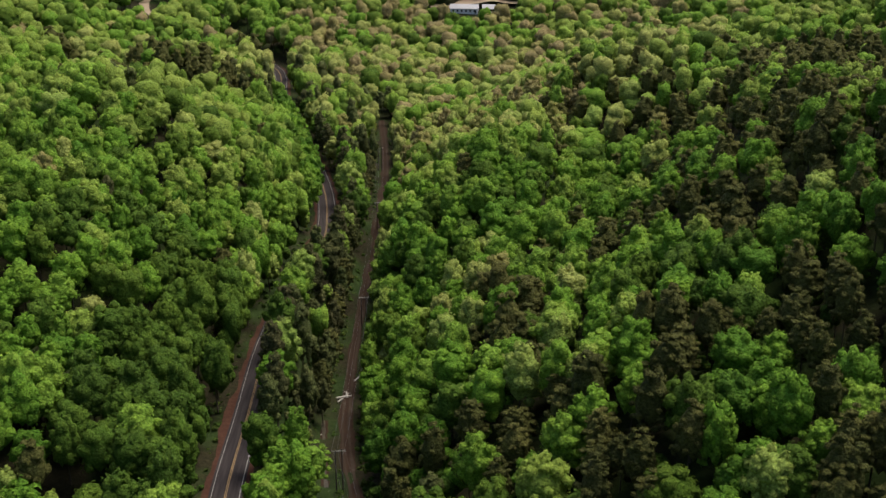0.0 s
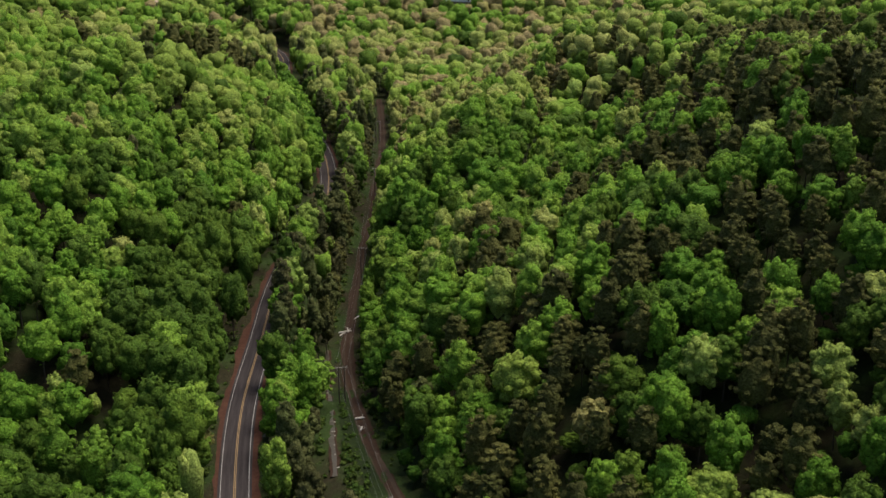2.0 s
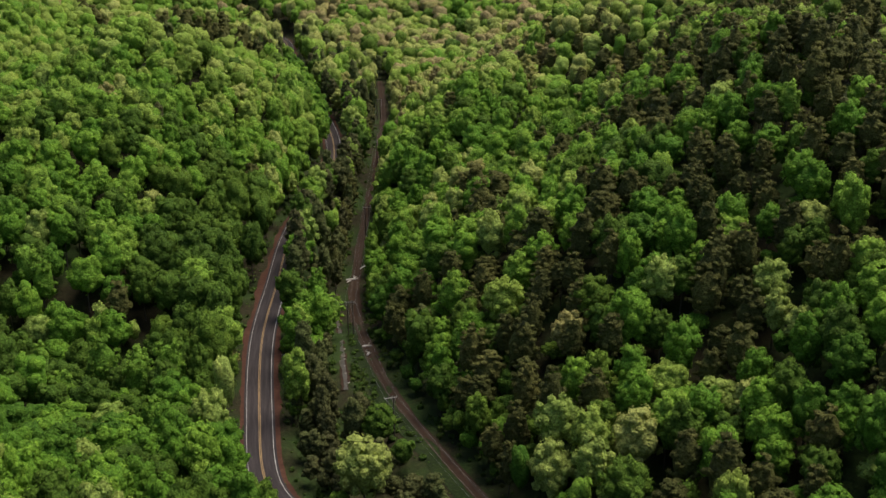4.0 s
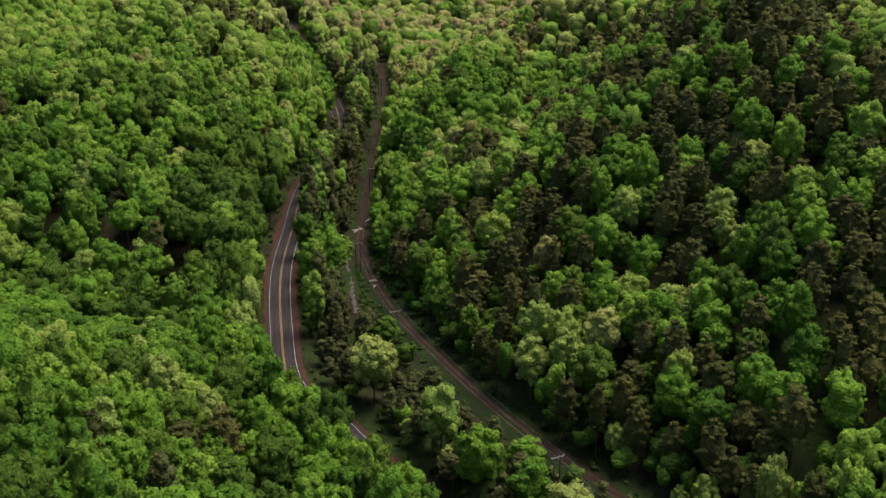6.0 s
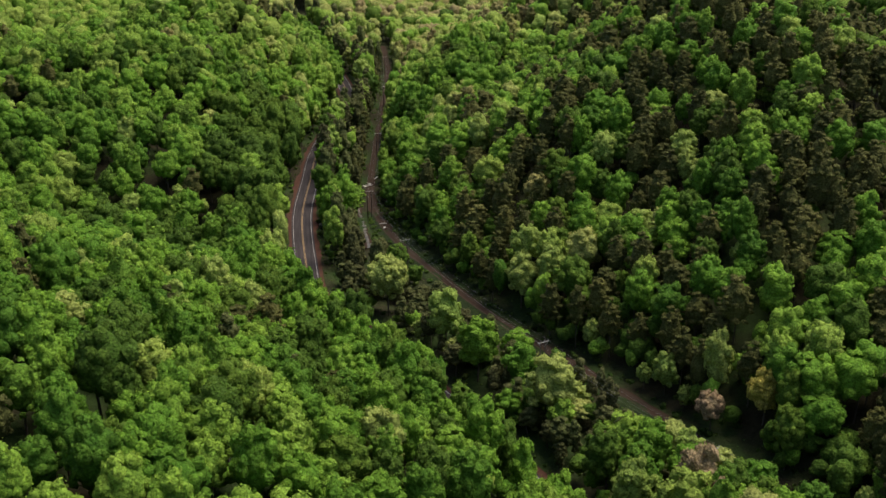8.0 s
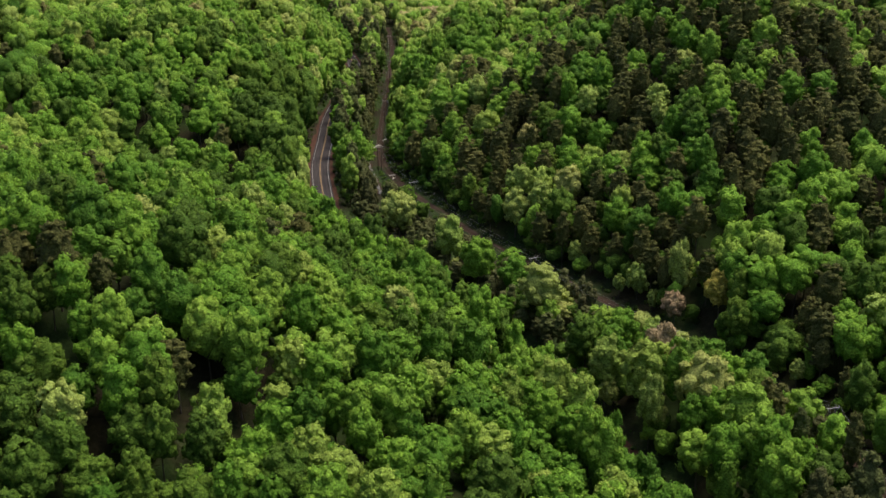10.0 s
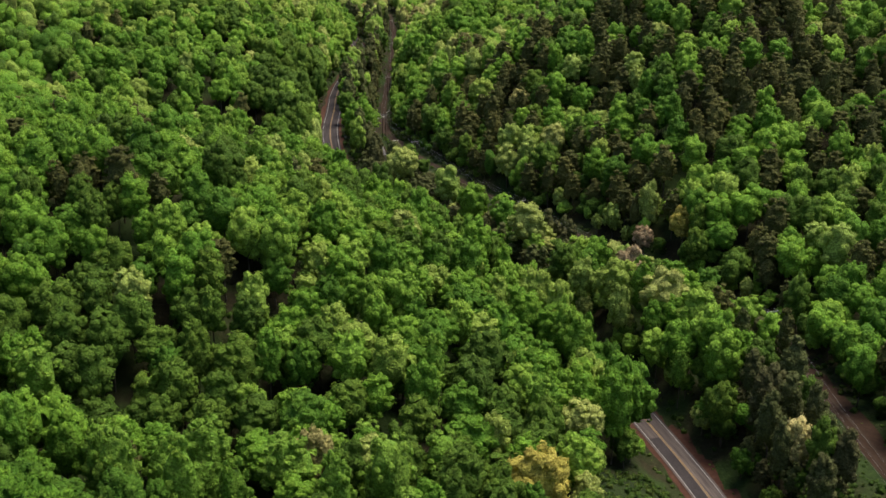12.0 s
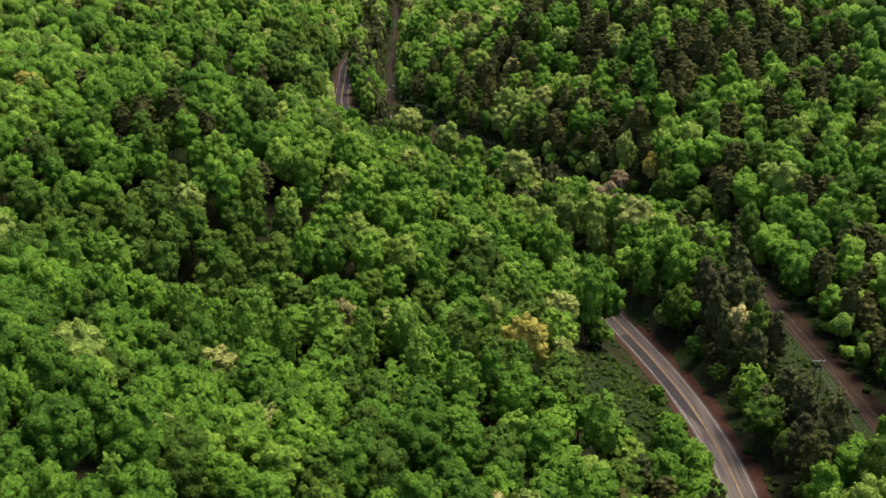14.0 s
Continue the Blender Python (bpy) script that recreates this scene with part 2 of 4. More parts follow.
# the road and the track of the power line, in plan and height
ROAD_WAY = ((22, -480, -8), (36, -340, -5.5), (52, -210, -3), (57, -170, -2), (61.5, -135, -0.7), (61.5, -100, 0.2), (56.3, -63, 1), (43, -15, 3.4), (30.8, 16, 5.4), (10, 60, 8), (-9.6, 94, 9.6),
            (-24.5, 119, 10.7), (-36, 136, 11.5), (-42, 166, 13), (-47.2, 207, 14), (-48.6, 250, 14), (-49.8, 288, 13.5), (-48.2, 330, 12.9), (-44.6, 370, 12.3),
            (-43.5, 397, 12), (-51, 455, 11.1), (-73, 546, 11.4), (-90, 620, 12), (-104, 694, 12.7), (-146, 765, 14))
TRACK_WAY = ((104, -480, 0), (102, -340, 2.5), (99, -200, 5), (97.6, -107, 7.4), (94.3, -64, 8.7), (90, -25, 10), (86, 0, 10.8), (76, 18, 11.6), (62.6, 41, 12.3), (44.8, 72, 13), (20.5, 110, 13),
             (-0.8, 154, 13), (-15.2, 199, 8.9), (-24.6, 251, 4), (-27, 300, 2.6), (-26.3, 385, 5.2), (-25.8, 480, 8.2), (-31.7, 570, 10.2))


def smooth_way(points, step):
    """A smooth line through plan points, cut into even steps."""
    p = np.array(points, float)
    p = np.vstack([2 * p[0] - p[1], p, 2 * p[-1] - p[-2]])
    out = []
    for i in range(1, len(p) - 2):
        a, b, c, d = p[i - 1:i + 3]
        n = max(2, int(np.linalg.norm(c - b) / step))
        for s in np.arange(n) / n:
            out.append(0.5 * (2 * b + (c - a) * s + (2 * a - 5 * b + 4 * c - d) * s * s + (3 * b - a - 3 * c + d) * s ** 3))
    out.append(p[-2])
    return np.array(out)


ROAD_LINE, TRACK_LINE = smooth_way(ROAD_WAY, 3.0), smooth_way(TRACK_WAY, 3.0)


def nearest(line, x, y):
    """Distance to a line and the line's height there."""
    best, height = np.full(x.shape, 1e9), np.zeros(x.shape)
    for px, py, pz in line:
        d = (x - px) ** 2 + (y - py) ** 2
        closer = d < best
        best, height = np.where(closer, d, best), np.where(closer, pz, height)
    return np.sqrt(best), height


def ease(a, b, v):
    s = np.clip((v - a) / (b - a), 0, 1)
    return s * s * (3 - 2 * s)


def ground_height(x, y):
    x, y = np.asarray(x, float), np.asarray(y, float)
    z = -1.88 + 0.0169 * np.clip(y, -400, 1000)
    for hx, hy, h, rx, ry in HILLS + FAR_HILLS + SPURS:
        z = z + h * np.exp(-((x - hx) / rx) ** 2 - ((y - hy) / ry) ** 2)
    z = z + 0.8 * np.sin(x * 0.11 + 1.3) * np.sin(y * 0.09) + 0.4 * np.sin(x * 0.27 + y * 0.19)
    away = np.hypot(x, y - 300)
    z = z + 60 * ease(900, 2500, away)
    for line, flat, wide in ((TRACK_LINE, 6.0, 16.0), (ROAD_LINE, 7.0, 16.0)):
        d, h = nearest(line, x, y)
        w = ease(flat, wide, d)
        z = h * (1 - w) + z * w
    return z


def height_at(x, y):
    return float(ground_height(np.array([x]), np.array([y]))[0])


# ---- mesh helpers ----
def mesh_from(name, verts, faces, mats, index=None, floats=None, smooth=False, dome=None):
    """A mesh out of arrays; faces of three or four corners."""
    me = bpy.data.meshes.new(name)
    me.from_pydata([tuple(v) for v in verts], [], [tuple(f) for f in faces])
    for m in mats:
        me.materials.append(m)
    if index is not None:
        me.polygons.foreach_set("material_index", np.asarray(index, np.int32))
    for key, values in (floats or {}).items():
        me.attributes.new(key, "FLOAT", "FACE").data.foreach_set("value", np.asarray(values, np.float32))
    if dome is not None:
        me.attributes.new("dome", "FLOAT_VECTOR", "POINT").data.foreach_set("vector", np.asarray(dome, np.float32).ravel())
    if smooth:
        me.polygons.foreach_set("use_smooth", np.ones(len(me.polygons), bool))
    me.update()
    return me


def part(name, bm, material, parent, label=""):
    me = bpy.data.meshes.new(name)
    bm.to_mesh(me)
    bm.free()
    me.materials.append(material)
    ob = new(name, me)
    ob.parent = parent
    return tagged(ob, label)


def bar(bm, a, b, r0, r1=None, sides=6):
    """A tapered round bar from a to b."""
    a, b = Vector(a), Vector(b)
    r1 = r0 if r1 is None else r1
    turn = (b - a).to_track_quat("Z", "Y").to_matrix()
    rings = []
    for c, r in ((a, r0), (b, r1)):
        rings.append([bm.verts.new(c + turn @ Vector((r * math.cos(2 * math.pi * k / sides), r * math.sin(2 * math.pi * k / sides), 0))) for k in range(sides)])
    for k in range(sides):
        bm.faces.new((rings[0][k], rings[0][(k + 1) % sides], rings[1][(k + 1) % sides], rings[1][k]))
    bm.faces.new(rings[0][::-1])
    bm.faces.new(rings[1])


def box(bm, centre, size, turn=0.0):
    m = Matrix.Translation(centre) @ Matrix.Rotation(turn, 4, "Z") @ Matrix.Diagonal((*size, 1))
    bmesh.ops.create_cube(bm, size=1, matrix=m)


# ---- ground ----
def spread_steps(fine_from, fine_to, step, limit):
    mid = list(np.arange(fine_from, fine_to + 0.1, step))
    out, s = [], step
    while (out[-1] if out else mid[-1]) < limit:
        s *= 1.22
        out.append((out[-1] if out else mid[-1]) + s)
    back, s = [], step
    while (back[-1] if back else mid[0]) > -limit:
        s *= 1.22
        back.append((back[-1] if back else mid[0]) - s)
    return np.array(back[::-1] + mid + out)


gx, gy = spread_steps(-110, 130, 3.0, 4000), spread_steps(-200, 640, 3.5, 4200)
GX, GY = np.meshgrid(gx, gy)
GZ = ground_height(GX, GY)
nx, ny = len(gx), len(gy)
cell = (np.arange(ny - 1)[:, None] * nx + np.arange(nx - 1)).ravel()
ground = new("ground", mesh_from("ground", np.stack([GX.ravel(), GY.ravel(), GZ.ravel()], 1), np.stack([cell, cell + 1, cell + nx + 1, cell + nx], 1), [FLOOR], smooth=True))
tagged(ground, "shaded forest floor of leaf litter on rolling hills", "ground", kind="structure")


def ribbon(line, left, right, lift, ragged=0.0, seed=0):
    """A strip along a line between two offsets; returns verts, faces and (across, along) of each vert."""
    rng = np.random.RandomState(seed)
    way = np.gradient(line[:, :2], axis=0)
    way /= np.linalg.norm(way, axis=1)[:, None]
    side = np.stack([way[:, 1], -way[:, 0]], 1)
    run = np.r_[0, np.cumsum(np.linalg.norm(np.diff(line[:, :2], axis=0), axis=1))]
    verts, uvs = [], []
    for k, (o, sign) in enumerate(((left, -1), (right, 1))):
        off = o + sign * ragged * np.abs(np.convolve(rng.randn(len(line) + 4), np.ones(5) / 2.2, "valid"))
        p = line[:, :2] + side * np.asarray(off)[:, None] if np.ndim(off) else line[:, :2] + side * off
        verts.append(np.c_[p, line[:, 2] + lift])
        uvs.append(np.c_[np.broadcast_to(off, len(line)), line[:, 1]])
    n = len(line)
    k = np.arange(n - 1)
    return np.vstack(verts), np.stack([k, k + n, k + n + 1, k + 1], 1), np.vstack(uvs)


def strip(name, line, left, right, lift, mat, parent=None, ragged=0.0, seed=0):
    v, f, uv = ribbon(line, left, right, lift, ragged, seed)
    me = mesh_from(name, v, f, [mat])
    layer = me.uv_layers.new(name="UVMap")
    corners = np.empty(len(me.loops), np.int32)
    me.loops.foreach_get("vertex_index", corners)
    layer.data.foreach_set("uv", uv[corners].astype(np.float32).ravel())
    ob = new(name, me)
    ob.parent = parent
    return ob


tagged(strip("verge", ROAD_LINE, -4.5, 4.7 + 3.6 * ease(30, -30, ROAD_LINE[:, 1]), 0.06, CLAY, ragged=0.55, seed=3), "bare red clay verge beside the asphalt road", "verge", kind="structure")
road = tagged(strip("road", ROAD_LINE, -3.75, 3.75, 0.22, ASPHALT), "two-lane asphalt road, worn pale grey in places", "road", kind="structure")
for a, b, nm, mat in ((-3.16, -3.04, "edge_line", WHITE), (3.02, 3.18, "edge_line", WHITE), (-0.26, -0.07, "centre_line", YELLOW), (0.07, 0.26, "centre_line", YELLOW)):
    strip(nm, ROAD_LINE, a, b, 0.235, mat, road)
patch_line = ROAD_LINE[(ROAD_LINE[:, 1] > -97) & (ROAD_LINE[:, 1] < -40)]
fade = ease(-97, -80, patch_line[:, 1])
tagged(strip("asphalt_patch", patch_line, -3.0 * fade - 0.5 * (1 - fade), -0.4, 0.226, FRESH, road, ragged=0.05, seed=41), "darker newer asphalt patch in one lane")
tagged(strip("track", TRACK_LINE, -1.15, 1.45 + 3.2 * ease(60, -20, TRACK_LINE[:, 1]), 0.10, DIRT, ragged=0.45, seed=5), "reddish dirt track along the power line cut", "track", kind="structure")
grass_line = TRACK_LINE[(TRACK_LINE[:, 1] > 36) & (TRACK_LINE[:, 1] < 238)]
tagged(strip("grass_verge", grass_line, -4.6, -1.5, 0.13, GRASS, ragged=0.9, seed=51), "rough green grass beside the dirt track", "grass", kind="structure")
clearing_line = smooth_way(((44, -122, 0), (43, -104, 0), (41, -86, 0), (35, -70, 0)), 2.0)
clearing_line[:, 2] = ground_height(clearing_line[:, 0], clearing_line[:, 1])
cross = [clearing_line[:, :2] + (d, 0) for d in np.arange(-13, 10.5, 1.5)]
lawn = np.vstack([np.c_[c, ground_height(c[:, 0], c[:, 1]) + 0.12] for c in cross])
n_lawn = len(clearing_line)
lawn_cell = (np.arange(len(cross) - 1)[:, None] * n_lawn + np.arange(n_lawn - 1)).ravel()
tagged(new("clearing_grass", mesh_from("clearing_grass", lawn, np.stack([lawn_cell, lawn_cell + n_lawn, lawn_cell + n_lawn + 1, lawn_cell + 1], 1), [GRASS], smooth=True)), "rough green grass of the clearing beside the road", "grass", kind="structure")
for k, (a, b) in enumerate(((-0.95, -0.8), (0.75, 1.15))):
    tagged(strip("wheel_rut", TRACK_LINE, a, b, 0.14, SAND, ragged=0.18, seed=8 + k), "pale sandy wheel rut worn into the dirt track", "rut", kind="structure")

# ---- trees: patterns of which every tree is a turned and stretched copy ----
def ico(level):
    bm = bmesh.new()
    bmesh.ops.create_icosphere(bm, subdivisions=level, radius=1)
    v = np.array([p.co[:] for p in bm.verts])
    f = [[p.index for p in q.verts] for q in bm.faces]
    bm.free()
    return v, np.array(f)


KNOB, SKIN = ico(1), ico(2)


def unit(v):
    return v / np.maximum(np.linalg.norm(v, axis=-1, keepdims=True), 1e-9)


class Pattern:
    """Triangles with a material slot and a tone for each, and the way that the crown bulges at each corner."""

    def __init__(self):
        self.v, self.f, self.slot, self.spray, self.dome = [], [], [], [], []
        self.count = 0

    def add(self, v, f, slot, spray, dome=None):
        v = np.asarray(v, float)
        self.v.append(v)
        self.f.append(np.asarray(f, int) + self.count)
        self.slot.append(np.full(len(f), slot))
        self.spray.append(np.broadcast_to(spray, len(f)).astype(float))
        self.dome.append(np.broadcast_to((0, 0, 1.0), v.shape) if dome is None else dome)
        self.count += len(v)

    def arrays(self):
        return np.vstack(self.v), np.vstack(self.f), np.concatenate(self.slot), np.concatenate(self.spray), np.vstack(self.dome)


def sprays(rng, centres, normals, sizes, longer=1.0):
    """Leaf sprays: kinked four-cornered blades, one at each place."""
    n = len(centres)
    normals = unit(normals)
    a = unit(np.cross(normals, unit(rng.randn(n, 3))))
    b = np.cross(normals, a)
    s = sizes[:, None]
    w = 0.65 + 0.5 * rng.rand(4, n, 1)
    p0 = centres - a * s * w[0] * longer - normals * s * 0.25
    p1 = centres + b * s * w[1] * 0.8
    p2 = centres + a * s * w[2] * longer - normals * s * 0.35
    p3 = centres - b * s * w[3] * 0.8 - normals * s * 0.1
    v = np.stack([p0, p1, p2, p3], 1).reshape(-1, 3)
    k = 4 * np.arange(n)[:, None]
    f = np.concatenate([k + (0, 3, 1), k + (1, 3, 2)], 1).reshape(-1, 3)
    return v, f, np.repeat(rng.rand(n), 2)


def face_normals(v, f):
    n = np.zeros_like(v)
    c = np.cross(v[f[:, 1]] - v[f[:, 0]], v[f[:, 2]] - v[f[:, 0]])
    for k in range(3):
        np.add.at(n, f[:, k], c)
    return unit(n)


def lobed_crown(seed, leaves, size, lobes=16, centre=9.6, radii=(4.6, 4.6, 6.0), swell=1.0, pointed=0.0, flat=1.0):
    """A broad crown: a closed skin, rounded lobes of uneven reach that bulge out of it, and sprays of leaves all over the lobes."""
    rng, p = np.random.RandomState(seed), Pattern()
    r = np.array(radii) * (1 + 0.08 * rng.randn(3))
    lean = 0.14 * rng.randn(3) * (1, 1, 0.4)

    def reach(way):
        slim = 1 - pointed * np.clip(way[:, 2] * 0.5 + 0.5, 0, 1) ** 1.3
        return way * r * np.c_[slim, slim, np.ones(len(way))] * (1 + (way @ lean))[:, None]

    v, f = SKIN
    skin = reach(v) * (0.76 + 0.04 * rng.randn(len(v), 1))
    dome = unit(face_normals(skin, f) + (0, 0, 0.2))
    f = f[v[f].mean(1)[:, 2] > -0.62]
    # the skin gets a lower tone than the lobes: shade of the gaps, painted
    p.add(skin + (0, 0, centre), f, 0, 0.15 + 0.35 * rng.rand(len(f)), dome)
    k = np.arange(lobes) + 0.5
    up = 1 - 1.6 * k / lobes
    turn = k * 2.39996 + rng.rand() * 6.28
    d = unit(np.c_[np.cos(turn) * np.sqrt(1 - up ** 2), np.sin(turn) * np.sqrt(1 - up ** 2), up] + 0.2 * rng.randn(lobes, 3))
    rad = swell * r[0] * (0.25 + 0.16 * rng.rand(lobes)) * math.sqrt(22 / max(lobes, 8))
    mids = reach(d) * (0.94 + 0.11 * rng.rand(lobes, 1)) - d * rad[:, None] * 0.85
    tone_of = rng.rand(lobes)
    v, f = KNOB
    for m, q, way, tone in zip(mids, rad, d, tone_of):
        some = f[(unit(v[f].mean(1)) @ unit(way + (0, 0, 0.45))) > -0.15]
        lump = v * q * (0.93 + 0.12 * rng.randn(len(v), 1)) * (flat ** -0.4, flat ** -0.4, flat)
        p.add(lump + m + (0, 0, centre), some, 0, np.clip(0.25 + 0.25 * tone + 0.3 * rng.rand(len(some)), 0, 1), unit(unit(lump) + 0.3 * way + (0, 0, 0.1)))
    if leaves:
        pick = rng.randint(0, lobes, leaves)
        out = unit(0.8 * rng.randn(leaves, 3) + d[pick] + (0, 0, 0.5))
        spots = mids[pick] + out * (flat ** -0.4, flat ** -0.4, flat) * rad[pick][:, None] * (0.9 + 0.22 * rng.rand(leaves, 1))
        w, g, tone = sprays(rng, spots, out * (flat, flat, 1) + 0.5 * flat * rng.randn(leaves, 3), size * (0.6 + 0.6 * rng.rand(leaves)), flat ** -1)
        p.add(w + (0, 0, centre), g, 0, np.clip(0.7 * tone + 0.3 * np.repeat(tone_of[pick], 2), 0, 1), np.repeat(unit(out + 0.3 * unit(spots)), 4, axis=0))
    return p.arrays()


def trunk_pattern(seed, tall, radius, limbs, sides=6):
    """A tapered, slightly leaning trunk with limbs that reach into the crown."""
    rng, p = np.random.RandomState(seed), Pattern()

    def tube(a, b, r0, r1, n):
        a, b = np.array(a, float), np.array(b, float)
        w = unit(b - a)
        u = unit(np.cross(w, (0.3, 0.9, 0.1)))
        t = np.cross(w, u)
        ang = 2 * np.pi * np.arange(n) / n
        ring = np.cos(ang)[:, None] * u + np.sin(ang)[:, None] * t
        k, j = np.arange(n), (np.arange(n) + 1) % n
        p.add(np.vstack([a + ring * r0, b + ring * r1]), np.vstack([np.stack([k, j, j + n], 1), np.stack([k, j + n, k + n], 1)]), 1, 0.5)

    bend = rng.randn(2) * 0.25
    tube((0, 0, -0.8), (bend[0], bend[1], tall * 0.5), radius, radius * 0.75, sides)
    tube((bend[0], bend[1], tall * 0.5), (bend[0] * 1.6, bend[1] * 1.6, tall), radius * 0.75, radius * 0.3, sides)
    for k in range(limbs):
        h = tall * (0.45 + 0.5 * k / max(limbs, 1))
        a = k * 2.4 + rng.rand()
        tube((bend[0], bend[1], h), (bend[0] + 2.6 * math.cos(a), bend[1] + 2.6 * math.sin(a), h + 2.3), radius * 0.4, radius * 0.12, 4)
    return p.arrays()


# every kind of tree: its materials and, for five distances, its crowns
def broad(leaves, size, lobes):
    return [lobed_crown(20 + k, leaves, size, lobes) for k in range(8)]


LEAFY = (broad(220, 0.39, 32), broad(84, 0.54, 20), broad(22, 0.85, 8), broad(6, 1.1, 4), broad(0, 1.0, 3))


def needled(leaves, size, lobes):
    """Pines: a loose, tapering crown of flat, spreading tufts."""
    return [lobed_crown(70 + k, leaves, size, lobes, 10.2, (4.4, 4.4, 6.3), 0.66, 0.34, 0.72) for k in range(6)]


def twiggy(leaves, size, lobes):
    return [lobed_crown(90 + k, leaves, size, lobes, 10.0, (3.5, 3.5, 6.2), 0.9, 0.35) for k in range(4)]


def conical(leaves, size, lobes):
    return [lobed_crown(60 + k, leaves, size, lobes, 10.0, (4.1, 4.1, 6.6), 0.72, 0.2) for k in range(3)]


KINDS = {
    "broadleaf_tree": dict(mats=(LEAF, BARK), crowns=LEAFY, trunk=(11.0, 0.24, 5)),
    "dark_broadleaf_tree": dict(mats=(DARK_LEAF, BARK), crowns=LEAFY, trunk=(11.0, 0.24, 5)),
    "pale_tree": dict(mats=(PALE_LEAF, BARK), crowns=LEAFY, trunk=(11.0, 0.22, 5)),
    "tan_tree": dict(mats=(TAN_LEAF, BARK), crowns=LEAFY, trunk=(11.0, 0.22, 5)),
    "tulip_poplar": dict(mats=(POPLAR_LEAF, BARK), crowns=(conical(240, 0.36, 40), conical(80, 0.52, 20), conical(24, 0.8, 9), conical(8, 1.0, 6), conical(0, 1.0, 5)), trunk=(13.0, 0.22, 4)),
    "pine_tree": dict(mats=(NEEDLE, BARK), crowns=(needled(180, 0.28, 30), needled(60, 0.44, 18), needled(24, 0.6, 12), needled(8, 0.8, 7), needled(0, 1.0, 4)), trunk=(14.0, 0.2, 3)),
    "bare_tree": dict(mats=(TWIG, BARK), crowns=(twiggy(260, 0.30, 22), twiggy(100, 0.46, 14), twiggy(26, 0.75, 8), twiggy(8, 1.0, 6), twiggy(0, 1.0, 5)), trunk=(10.0, 0.18, 5)),
}


